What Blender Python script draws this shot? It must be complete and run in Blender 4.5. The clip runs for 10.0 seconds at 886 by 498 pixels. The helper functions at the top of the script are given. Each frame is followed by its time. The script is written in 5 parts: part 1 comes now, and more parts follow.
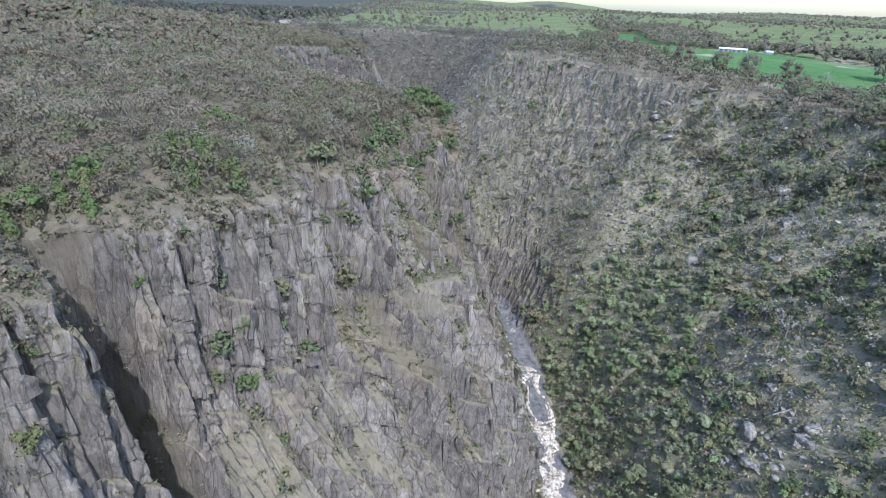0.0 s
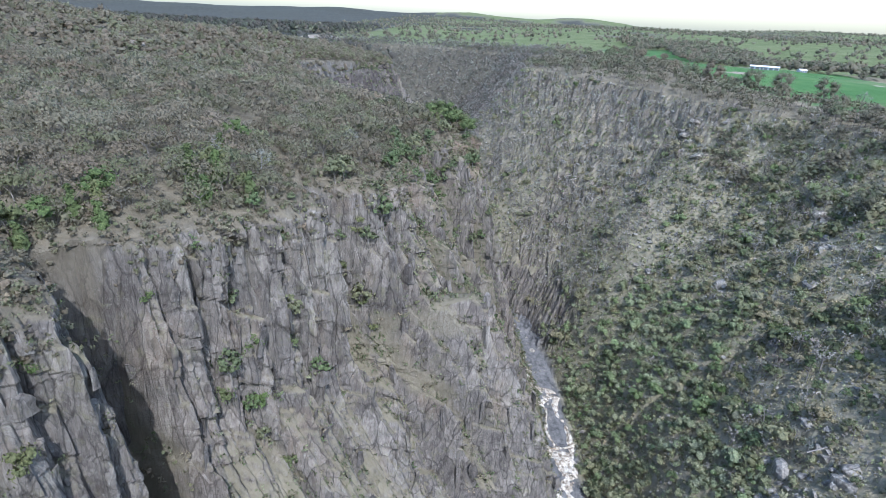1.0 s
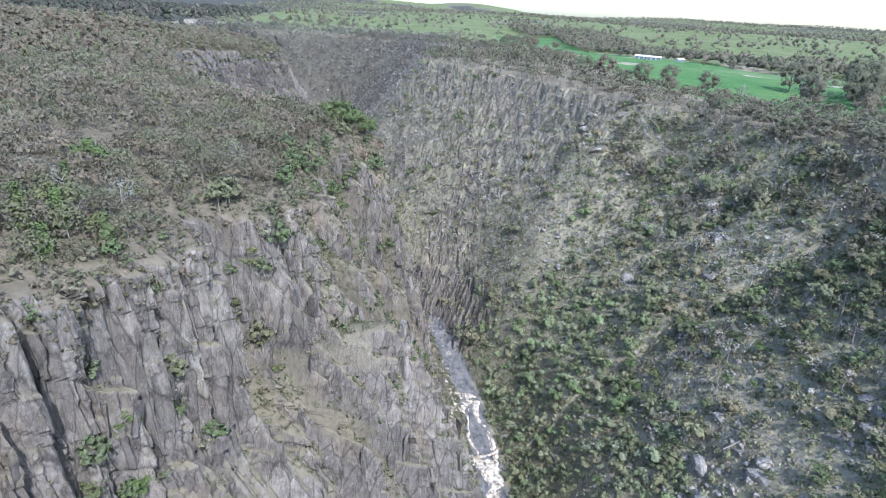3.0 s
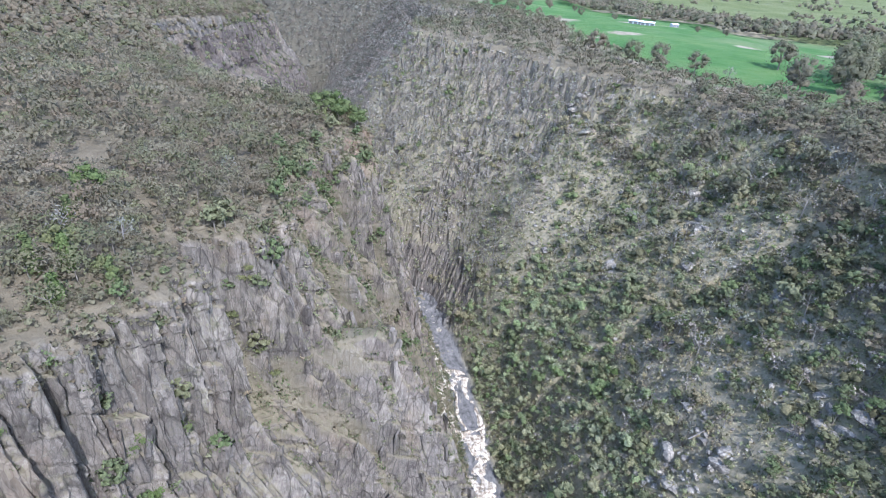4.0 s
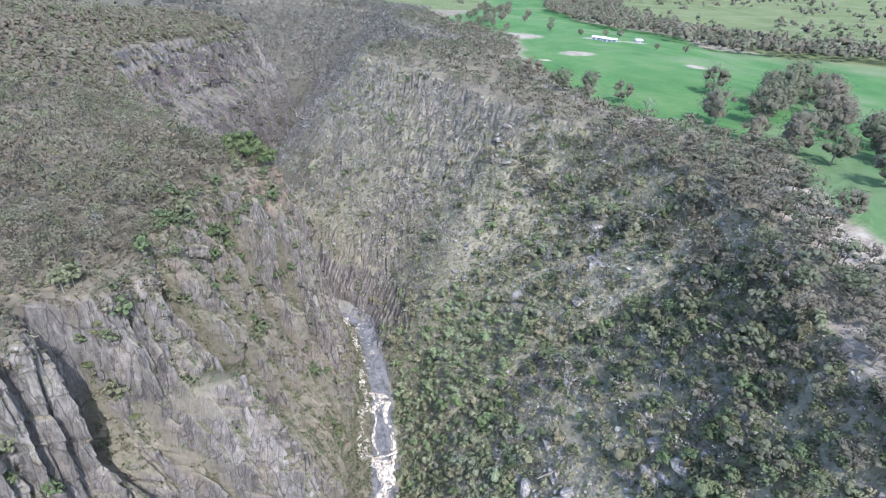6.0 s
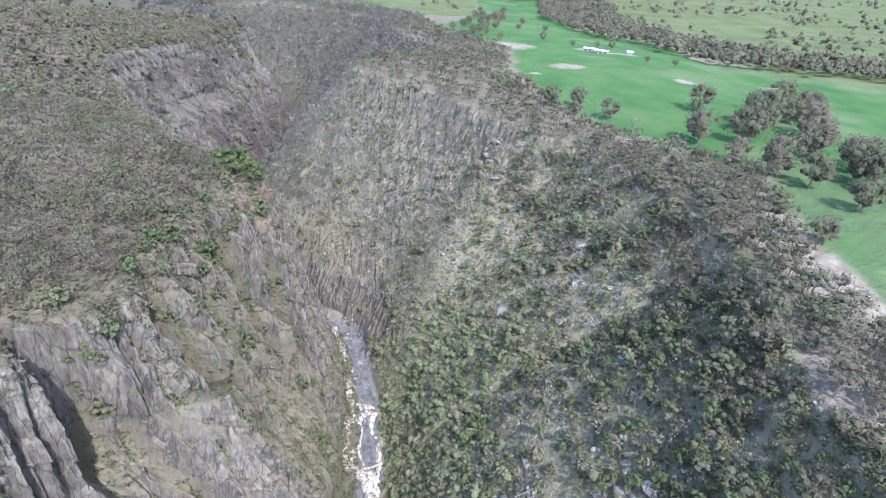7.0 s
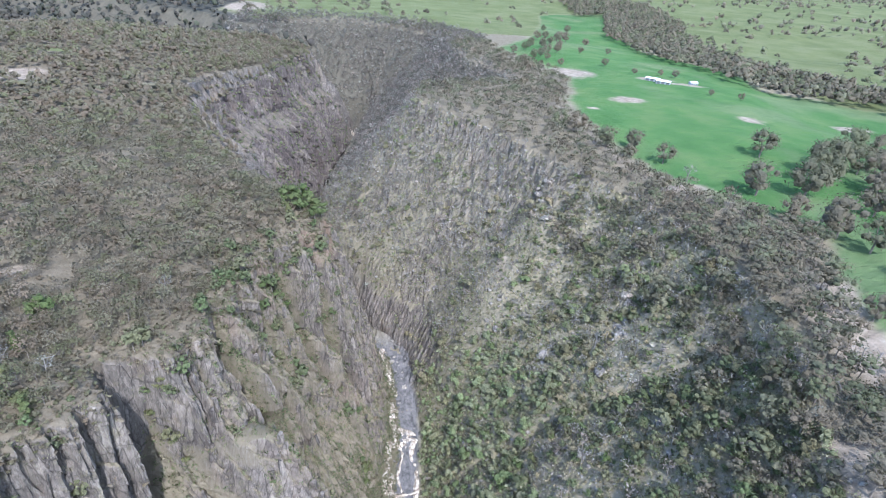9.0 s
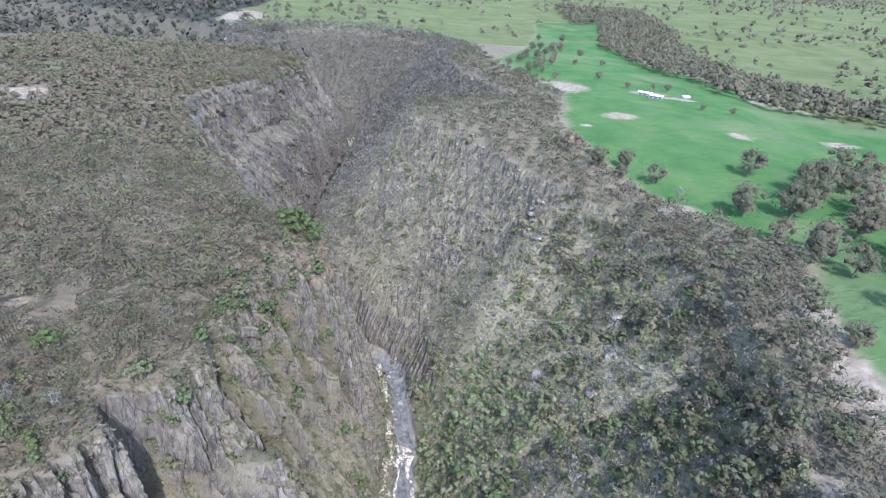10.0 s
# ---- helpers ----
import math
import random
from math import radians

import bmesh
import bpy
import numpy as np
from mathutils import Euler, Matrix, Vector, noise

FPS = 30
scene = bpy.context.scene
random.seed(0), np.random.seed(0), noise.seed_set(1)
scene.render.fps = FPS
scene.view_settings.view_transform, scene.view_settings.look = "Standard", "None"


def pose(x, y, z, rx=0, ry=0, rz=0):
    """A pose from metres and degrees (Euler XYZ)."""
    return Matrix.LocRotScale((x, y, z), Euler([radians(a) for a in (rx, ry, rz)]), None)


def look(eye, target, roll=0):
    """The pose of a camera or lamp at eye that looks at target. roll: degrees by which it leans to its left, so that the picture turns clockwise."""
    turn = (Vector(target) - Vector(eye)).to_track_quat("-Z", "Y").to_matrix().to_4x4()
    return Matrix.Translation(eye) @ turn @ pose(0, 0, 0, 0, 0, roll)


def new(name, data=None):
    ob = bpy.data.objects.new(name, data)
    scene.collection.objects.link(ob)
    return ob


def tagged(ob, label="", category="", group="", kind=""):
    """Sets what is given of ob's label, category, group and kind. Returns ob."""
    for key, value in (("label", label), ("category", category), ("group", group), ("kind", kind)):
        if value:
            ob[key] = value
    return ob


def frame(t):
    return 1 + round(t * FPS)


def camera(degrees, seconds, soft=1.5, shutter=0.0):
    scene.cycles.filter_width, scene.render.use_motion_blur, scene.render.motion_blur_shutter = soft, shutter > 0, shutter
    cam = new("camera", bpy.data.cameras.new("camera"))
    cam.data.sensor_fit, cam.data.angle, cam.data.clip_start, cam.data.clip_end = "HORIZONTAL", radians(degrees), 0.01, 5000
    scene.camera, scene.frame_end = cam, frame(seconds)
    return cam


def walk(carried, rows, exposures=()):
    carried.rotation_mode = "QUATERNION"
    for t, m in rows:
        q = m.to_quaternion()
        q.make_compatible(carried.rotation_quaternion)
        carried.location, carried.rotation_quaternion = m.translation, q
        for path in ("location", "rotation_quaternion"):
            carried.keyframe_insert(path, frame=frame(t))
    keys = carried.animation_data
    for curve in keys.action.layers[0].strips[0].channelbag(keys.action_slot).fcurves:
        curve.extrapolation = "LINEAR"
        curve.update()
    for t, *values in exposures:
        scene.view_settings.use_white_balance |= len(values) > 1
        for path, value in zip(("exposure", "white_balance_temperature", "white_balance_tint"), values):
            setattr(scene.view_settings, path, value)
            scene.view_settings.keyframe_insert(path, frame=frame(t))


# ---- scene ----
cam = camera(78.9, 10.0, soft=.4)
METRES, EYE, TILT, LEAN, TURN = 120.0, 35.0, -24.5, -2.6, 0.0
ROWS = [
    (0.0, 0.0, 0.0, 0.0, 0.0, 0.0, -0.0),
    (0.5, 0.0071, 0.0183, 0.0067, 2.26, 0.83, -1.08),
    (1.0, 0.0086, 0.0291, 0.0105, 2.31, 1.42, -1.34),
    (1.5, 0.0056, 0.0798, 0.0322, 2.08, 1.72, -1.33),
    (2.0, 0.002, 0.1075, 0.0467, -5.84, 1.89, 1.71),
    (2.5, 0.0006, 0.1262, 0.0539, -7.26, 1.74, 2.2),
    (4.0, 0.0139, 0.0738, 0.1996, -8.31, -5.25, 2.45),
    (4.5, 0.0661, 0.0467, 0.236, -7.46, -5.3, 2.65),
    (5.0, 0.1812, 0.0108, 0.2575, -6.61, -5.3, 2.63),
    (5.5, 0.3081, -0.0129, 0.2792, -6.35, -5.34, 2.85),
    (7.0, 0.3956, -0.0566, 0.3629, -7.07, -5.45, 1.95),
    (7.5, 0.3978, -0.0689, 0.3927, -5.07, -5.45, 1.05),
    (8.0, 0.4009, -0.0796, 0.4216, -1.49, -5.31, -0.43),
    (8.5, 0.4036, -0.0969, 0.4634, -1.21, -5.17, -0.73),
    (9.0, 0.407, -0.113, 0.499, -1.29, -5.02, -0.68),
    (9.5, 0.411, -0.1287, 0.5358, -1.46, -4.92, -0.73),
    (10.0, 0.4147, -0.148, 0.5773, -1.58, -4.84, -0.58),
]
walk(cam, [(t, pose(0, 0, EYE, TILT, LEAN, TURN) @ pose(METRES * x, METRES * y, METRES * z, 90 + pitch, roll, yaw)) for t, x, y, z, yaw, pitch, roll in ROWS],
     [(0.0, 1.03, 5600, 13), (1.5, .97, 5480, 11), (2.0, 1.17, 5490, 11), (2.5, 1.26, 5530, 12), (4.5, 1.35, 5690, 15), (7.5, 1.38, 5690, 15), (10.0, 1.26, 5650, 15)])

# ---- light and sky ----
SUN_ELEV, SUN_AZ = 50.0, 163.0          # azimuth measured from +y (ahead) towards +x (right)
world = bpy.data.worlds.new("sky")
scene.world = world
world.use_nodes = True
wn = world.node_tree
sky = wn.nodes.new("ShaderNodeTexSky")
sky.sky_type = "NISHITA"
sky.sun_disc = False
sky.sun_elevation = radians(SUN_ELEV)
sky.sun_rotation = radians(SUN_AZ)
sky.air_density, sky.dust_density, sky.altitude = 1.2, 1.8, 300
bg = wn.nodes["Background"]
bg.inputs["Strength"].default_value = 0.15
wn.links.new(sky.outputs["Color"], bg.inputs["Color"])
sun_data = bpy.data.lights.new("sun", "SUN")
sun_data.energy, sun_data.angle, sun_data.color = 2.15, radians(0.8), (1.0, 0.96, 0.91)
sun = new("sun", sun_data)
_e, _a = radians(SUN_ELEV), radians(SUN_AZ)
sun.matrix_world = look((math.sin(_a) * math.cos(_e) * 300, math.cos(_a) * math.cos(_e) * 300, math.sin(_e) * 300), (0, 0, 0))

# ---- numbers of the plan: stream, rims of the gorge, paddock ----
rng = np.random.default_rng(7)
STREAM = [(44, -400), (42, 60), (41, 130), (42, 200), (34, 256), (21, 272), (8, 292), (-22, 330), (-40, 370), (-45, 430), (-42, 540),
          (-38, 640), (-36, 688), (-90, 688), (-200, 682), (-330, 750), (-1400, 1100)]
LEFT = [(-40, -400), (-45, 0), (-53, 45), (-52, 64), (-63, 74), (-51, 79), (-45, 85), (-37, 94), (-28, 109), (-36, 118.5),
        (-21, 129), (-15, 140), (-18, 152), (-13, 166), (-17, 178), (-11, 196), (-1, 210), (6, 221), (-6, 238), (-30, 258), (-60, 290),
        (-92, 335), (-120, 395), (-121, 430), (-111, 460), (-102, 486), (-96, 512), (-102, 545), (-99, 580), (-88, 612), (-84, 648), (-120, 660), (-230, 650), (-1400, 950)]
RIGHT = [(135, -400), (142, 0), (143, 60), (146, 100), (163, 150), (158, 190), (143, 232), (120, 262), (103, 288), (84, 320),
         (56, 348), (38, 375), (42, 410), (90, 438), (120, 452), (102, 500), (84, 535), (72, 600), (66, 680), (50, 748), (10, 786), (-70, 828),
         (-140, 790), (-172, 735), (-192, 730), (-235, 800), (-420, 900), (-1400, 1300)]
SPURS = [[(-17, 133, -6), (-7, 128, -22), (-3, 124, -40), (6, 121, -27), (11, 120, -34), (18, 118, -62), (26, 117, -98)],
         [(-15, 150, -8), (-6, 153, -27), (3, 154, -58), (14, 152, -92)],
         [(-13, 168, -6), (-3, 175, -38), (8, 180, -70), (18, 186, -100)],
         [(-3, 211, -9), (9, 207, -50), (18, 202, -80), (24, 199, -104)],
         [(-55, 56, -2), (-47, 52, -34), (-36, 47, -70)]]
GULLIES = [[(-63, 75, -4), (-52, 73, -32), (-42, 68.5, -54), (-32, 64, -76), (-24, 60, -94)],
           [(-37, 119, -4), (-30, 116, -26), (-20, 111.5, -44), (-8, 106, -66)],
           [(-18, 180, -8), (-6, 188, -36), (7, 192, -64), (20, 195, -90)],
           [(-13, 140, -22), (0, 137, -54), (12, 134, -82), (24, 131, -106)],
           [(-21, 157, -8), (-9, 163, -32), (2, 164, -58), (14, 166, -88)]]
PADDOCK = [(171, 100), (178, 131), (186, 150), (186, 165), (205, 199), (186, 222), (172, 243), (157, 262), (146, 300), (140, 340),
           (138, 375), (150, 410), (158, 450), (150, 520), (118, 620), (160, 700), (250, 1050), (370, 1100), (292, 810),
           (280, 680), (318, 606), (322, 560), (306, 475), (350, 445), (392, 394), (560, 250), (420, 0), (250, -60)]
FLOOR_Z = -114.5


def smooth(a, b, x):
    t = np.clip((x - a) / (b - a), 0, 1)
    return t * t * (3 - 2 * t)


def hash2(ix, iy, k=0):
    n = (ix.astype(np.int64) * 374761393 + iy.astype(np.int64) * 668265263 + k * 974634777) & 0xFFFFFFFF
    n = ((n ^ (n >> 13)) * 1274126177) & 0xFFFFFFFF
    return ((n ^ (n >> 16)) & 0xFFFFFF) / float(0xFFFFFF)


def vnoise(x, y, k=0):
    ix, iy = np.floor(x), np.floor(y)
    fx, fy = x - ix, y - iy
    fx, fy = fx * fx * (3 - 2 * fx), fy * fy * (3 - 2 * fy)
    a, b = hash2(ix, iy, k), hash2(ix + 1, iy, k)
    c, d = hash2(ix, iy + 1, k), hash2(ix + 1, iy + 1, k)
    return (a + (b - a) * fx) * (1 - fy) + (c + (d - c) * fx) * fy


def fbm(x, y, k=0, octaves=4):
    out, amp, tot = 0, 1.0, 0.0
    for i in range(octaves):
        out = out + amp * (vnoise(x * 2 ** i, y * 2 ** i, k + i) * 2 - 1)
        tot += amp
        amp *= 0.5
    return out / tot


def to_line(x, y, line):
    """Distance to a polyline, arc length of the nearest place."""
    best, arc, run = np.full(x.shape, 1e9), np.zeros(x.shape), 0.0
    for (ax, ay), (bx, by) in zip(line[:-1], line[1:]):
        dx, dy = bx - ax, by - ay
        ln = math.hypot(dx, dy)
        t = np.clip(((x - ax) * dx + (y - ay) * dy) / ln ** 2, 0, 1)
        d = np.hypot(x - ax - t * dx, y - ay - t * dy)
        near = d < best
        best, arc = np.where(near, d, best), np.where(near, run + t * ln, arc)
        run += ln
    return best, arc


def inside(x, y, ring):
    hit = np.zeros(x.shape, bool)
    for (ax, ay), (bx, by) in zip(ring, ring[1:] + ring[:1]):
        if ay == by:
            continue
        cross = ((ay > y) != (by > y)) & (x < (bx - ax) * (y - ay) / (by - ay) + ax)
        hit ^= cross
    return hit


GORGE_RING = LEFT + RIGHT[::-1]
LEFT_RING = LEFT + STREAM[::-1]
LEFT_OF_RIGHT = [(-6000, -400)] + RIGHT + [(-6000, 3000)]


def survey(x, y):
    """All that the ground's height and cover need to know of places."""
    dl, al = to_line(x, y, LEFT)
    dr, ar = to_line(x, y, RIGHT)
    ds, _ = to_line(x, y, STREAM)
    gorge = inside(x, y, GORGE_RING)
    left_part = inside(x, y, LEFT_RING)
    west = inside(x, y, LEFT_OF_RIGHT)
    return dl, al, dr, ar, ds, gorge, left_part, west


def plateau(x, y, dl, dr, west):
    r = np.hypot(x, y)
    left_rim = np.interp(y, [0, 100, 150, 216, 300, 400, 470, 600, 700], [1, 0, -5, -8, -8, 1, -2, -12, -16])
    left = left_rim + 17 * (1 - np.exp(-dl / 45.0)) + 11 * smooth(90, 220, dl) * smooth(520, 400, y)
    left = np.where(y > 500, left - 30 * smooth(600, 2200, r), left)
    right_rim = np.interp(y, [60, 110, 150, 190, 232, 292, 350, 415, 560, 680, 750], [-1, 0, 4, 3, 3, 5, 7, 6, 4, 1, -4])
    right = right_rim + 4 * (1 - np.exp(-dr / 30.0)) - 5 * smooth(110, 240, dr) + 26 * smooth(600, 1700, 0.75 * x + 0.6 * y)
    z = np.where(west, left, right)
    z = z + 3.0 * fbm(x / 90, y / 90, 11, 3) * smooth(10, 80, np.minimum(dl, dr))
    z = z + (18 * fbm(x / 700, y / 700, 23, 3)) * smooth(700, 2500, r)
    return z + smooth(3000, 4600, r) * (38 + 42 * fbm(x / 900, y / 900, 31, 3))


# fall from rim (0) to stream (1) across the slopes, at three stretches of the gorge
LEFT_NEAR = ([0, .035, .07, .11, .22, .37, .58, .74, .86, 1], [0, .15, .26, .33, .44, .6, .83, .95, 1, 1])
LEFT_MID = ([0, .05, .2, .26, .37, .43, .6, .75, .87, 1], [0, .08, .22, .31, .46, .55, .74, .91, 1, 1])
LEFT_FAR = ([0, .03, .1, .25, .45, .65, .8, .93, 1], [0, .08, .18, .32, .42, .62, .8, 1, 1])
RIGHT_NEAR = ([0, .05, .1, .25, .37, .5, .65, .73, .8, .9, 1], [0, .075, .135, .275, .38, .485, .66, .74, .87, 1, 1])
RIGHT_FAR = ([0, .1, .25, .4, .6, .8, .9, .96, 1], [0, .12, .25, .38, .545, .7, .86, 1, 1])


def ground_base(x, y, s=None):
    dl, al, dr, ar, ds, gorge, left_part, west = s or survey(x, y)
    top = plateau(x, y, dl, dr, west)
    # ribs and gullies run down from the rims
    rib_l = 10 * (np.abs(2 * vnoise(al / 12, dl / 120, 41) - 1) - .45) + 5 * (np.abs(2 * vnoise(al / 4.4, dl / 50, 42) - 1) - .45)
    rib_r = 10 * (vnoise(ar / 26, dr / 140, 43) - .5) + 5 * (vnoise(ar / 9, dr / 60, 44) - .5)
    fade_l, fade_r = smooth(0, 8, dl) * smooth(2, 16, ds), smooth(0, 25, dr) * smooth(8, 30, ds)
    el, er = np.maximum(dl + rib_l * fade_l, 0), np.maximum(dr + rib_r * fade_r, 0)
    ql, qr = el / (el + ds + 1e-6), er / (er + ds + 1e-6)
    rim_l = plateau(x, y, 0 * dl, dr, west | True)
    rim_r = plateau(x, y, dl, 0 * dr, west & False)
    floor = FLOOR_Z + 30 * smooth(-60, -400, x)
    m1, m2, m3 = smooth(118, 145, y), smooth(235, 300, y), smooth(262, 300, y)
    fl = (np.interp(ql, *LEFT_NEAR) * (1 - m1) + np.interp(ql, *LEFT_MID) * m1) * (1 - m2) + np.interp(ql, *LEFT_FAR) * m2
    fr = np.interp(qr, *RIGHT_NEAR) * (1 - m3) + np.interp(qr, *RIGHT_FAR) * m3
    down_l = rim_l + (floor - rim_l) * fl
    down_r = rim_r + (floor - rim_r) * fr
    if (left_part & (y > 30) & (y < 260)).any():
        wob = 2.5 * fbm(x / 7, y / 7, 47, 2)
        for crest in SPURS:
            for (ax, ay, az), (bx, by, bz) in zip(crest[:-1], crest[1:]):
                t = np.clip(((x - ax) * (bx - ax) + (y - ay) * (by - ay)) / ((bx - ax) ** 2 + (by - ay) ** 2), 0, 1)
                d = np.hypot(x - ax - t * (bx - ax), y - ay - t * (by - ay))
                down_l = np.maximum(down_l, az + t * (bz - az) - 2.6 * np.maximum(d - 1.6 + wob, 0) - 60 * smooth(15, 9, ds))
        for crest in GULLIES:
            for (ax, ay, az), (bx, by, bz) in zip(crest[:-1], crest[1:]):
                t = np.clip(((x - ax) * (bx - ax) + (y - ay) * (by - ay)) / ((bx - ax) ** 2 + (by - ay) ** 2), 0, 1)
                d = np.hypot(x - ax - t * (bx - ax), y - ay - t * (by - ay))
                down_l = np.minimum(down_l, az + t * (bz - az) + 9.0 * np.maximum(d - 1.5 + .4 * wob, 0))
    return np.where(gorge, np.where(left_part, down_l, down_r), top)


def cells(x, y, size, k):
    """Nearest seed of a jittered grid: seed places and a number for each."""
    gx, gy = np.floor(x / size), np.floor(y / size)
    best = np.full(x.shape, 1e9)
    sx, sy, sid = np.zeros(x.shape), np.zeros(x.shape), np.zeros(x.shape)
    for i in (-1, 0, 1):
        for j in (-1, 0, 1):
            cx, cy = gx + i, gy + j
            px, py = (cx + .5 + .9 * (hash2(cx, cy, k) - .5)) * size, (cy + .5 + .9 * (hash2(cx, cy, k + 1) - .5)) * size
            d = (x - px) ** 2 + (y - py) ** 2
            near = d < best
            best = np.where(near, d, best)
            sx, sy, sid = np.where(near, px, sx), np.where(near, py, sy), np.where(near, hash2(cx, cy, k + 2), sid)
    return sx, sy, sid


def rockiness(x, y, s):
    dl, al, dr, ar, ds, gorge, left_part, west = s
    n = fbm(x / 22, y / 22, 61, 3)
    left = np.where(left_part, np.clip(0.95 + 0.45 * n - (.5 + .5 * vnoise(al / 7, dl / 30, 63)) * (.75 * smooth(108, 125, y) * smooth(214, 206, y)) * smooth(3, 10, dl), 0, 1), 0)
    right = np.where(left_part, 0, np.maximum(smooth(.3, .6, n + .1) * .3, smooth(-.1, .35, n) * .85 * smooth(225, 275, y)))
    slot = np.where(left_part, 0, smooth(34, 14, ds) * smooth(215, 235, y) * smooth(300, 270, y))
    crags = np.where(left_part, 0, smooth(45, 8, dr) * smooth(225, 290, y) * .8)
    slot = np.maximum(slot, np.where(gorge, smooth(14, 7, ds) * smooth(265, 285, y) * .9, 0))
    return np.where(gorge, np.maximum.reduce([left, right, slot, crags]), smooth(5, 1, dl) * .25) * np.maximum(smooth(4, 10, ds), smooth(262, 280, y))


# clefts in the west cliff: place along the wall, upper and lower height, width, depth; each has a sheer near side
CLEFTS = [(37.5, 9, -80, 12, 17), (88.4, 10, -46, 14, 20), (120.6, 0, -46, 10, 14), (121.5, -38, -94, 15, 17), (146.6, -10, -70, 9, 13), (67.0, -2, -30, 2.4, 3),
          (73.5, -20, -60, 3, 4), (79.0, 0, -26, 2.4, 3), (129.5, -18, -62, 6, 8), (136.0, -28, -80, 6, 8), (111.5, -6, -24, 4, 5), (156.0, -26, -88, 7, 10),
          (168.0, -12, -72, 7, 10), (182.0, -14, -92, 7, 10), (196.0, -4, -72, 6, 8), (203.0, -8, -82, 5, 7), (62.0, -34, -80, 3.5, 4.5), (100.0, -30, -70, 5, 6), (55.5, 0, -20, 2.5, 2.5)]


def clefts(along, z):
    cut = 0 * z
    for at, hi, lo, width, depth in CLEFTS:
        d = along - at - 1.3 * fbm(z / 9, 0 * z + at, 681, 2) - .02 * (z - hi)
        side = np.where(d < 0, 0, np.where(d < .7, d / .7, np.clip((width - d) / (.55 * width), 0, 1)))
        cut = np.maximum(cut, depth * side * smooth(lo - 6, lo + 10, z) * smooth(hi + 3, hi - 11, z))
    return cut


def ground_height(x, y):
    """The finished ground: slopes, with jointed rock columns where rock is bare."""
    s = survey(x, y)
    h = ground_base(x, y, s)
    near = (x > -180) & (x < 330) & (y > 10) & (y < 780)
    out = h.copy()
    if near.any():
        xs, ys = x[near], y[near]
        rock = rockiness(xs, ys, tuple(a[near] for a in s))
        wx, wy = xs + 1.2 * fbm(xs / 5, ys / 5, 51, 2), ys + 1.2 * fbm(xs / 5, ys / 5, 52, 2)
        sn = tuple(a[near] for a in s)
        dl, al, left = sn[0], sn[1], sn[6]
        base = h[near]
        e = .7
        slope = np.hypot(ground_base(xs + e, ys) - ground_base(xs - e, ys), ground_base(xs, ys + e) - ground_base(xs, ys - e)) / (2 * e)
        slope = np.clip(slope, 0, 3.6)
        # upright columns elsewhere
        ax, ay, ai = cells(wx, wy, 4.2, 71)
        columns = .6 * (ground_base(ax, ay) + 4.0 * (ai - .5)) + .4 * base
        reach = np.where(left, 12, 3.5)
        out[near] = base + np.clip(columns - base, -reach, reach) * rock
        out[near] += .45 * fbm(xs / 2.5, ys / 2.5, 91, 3)
        # behind the cliff's sheet the ground stands back
        st = .4226 * xs + .9063 * ys
        behind = left & sn[5] & (st > 17) & (st < 246)
        cut = clefts(st, base)
        back = base - np.maximum(slope, np.where(cut > 2, 1.6, 0)) * (7.0 + 1.15 * cut) * np.maximum(smooth(1, 10, dl), smooth(.2, 2, dl) * smooth(.5, 3, cut)) * smooth(6, 14, sn[4]) * smooth(17, 21, st) * smooth(246, 240, st)
        out[near] = np.where(behind, back, out[near])
        st = .0872 * xs + .9962 * ys
        behind = left & sn[5] & (st > 388) & (st < 622)
        back = base - slope * 3.5 * smooth(3, 20, dl) * smooth(4, 14, sn[4]) * smooth(404, 420, st) * smooth(618, 604, st)
        out[near] = np.where(behind, back, out[near])
    return out


# ---- materials ----
def material(name, rough=0.85, metallic=0.0, spec=0.3):
    m = bpy.data.materials.new(name)
    m.use_nodes = True
    b = m.node_tree.nodes["Principled BSDF"]
    b.inputs["Roughness"].default_value = rough
    b.inputs["Metallic"].default_value = metallic
    b.inputs["Specular IOR Level"].default_value = spec
    return m, m.node_tree, b


def node(tree, kind, **values):
    n = tree.nodes.new(kind)
    for k, v in values.items():
        n.inputs[k.replace("_", " ")].default_value = v
    return n


def noise_node(tree, coord, scale, detail=4.0, rough=0.6, stretch=(1, 1, 1)):
    m = tree.nodes.new("ShaderNodeMapping")
    m.inputs["Scale"].default_value = stretch
    tree.links.new(coord, m.inputs["Vector"])
    n = node(tree, "ShaderNodeTexNoise", Scale=scale, Detail=detail, Roughness=rough)
    tree.links.new(m.outputs["Vector"], n.inputs["Vector"])
    return n.outputs["Fac"]


def ramp(tree, fac, stops):
    r = tree.nodes.new("ShaderNodeValToRGB")
    e = r.color_ramp.elements
    while len(e) < len(stops):
        e.new(0.5)
    for el, (p, c) in zip(e, stops):
        el.position, el.color = p, (*c, 1)
    tree.links.new(fac, r.inputs["Fac"])
    return r.outputs["Color"]


def mix(tree, fac, a, b, blend="MIX"):
    n = tree.nodes.new("ShaderNodeMix")
    n.data_type, n.blend_type = "RGBA", blend
    for sock, val in ((n.inputs[0], fac), (n.inputs[6], a), (n.inputs[7], b)):
        if isinstance(val, (int, float)):
            sock.default_value = val
        elif isinstance(val, tuple):
            sock.default_value = (*val, 1)
        else:
            tree.links.new(val, sock)
    return n.outputs[2]


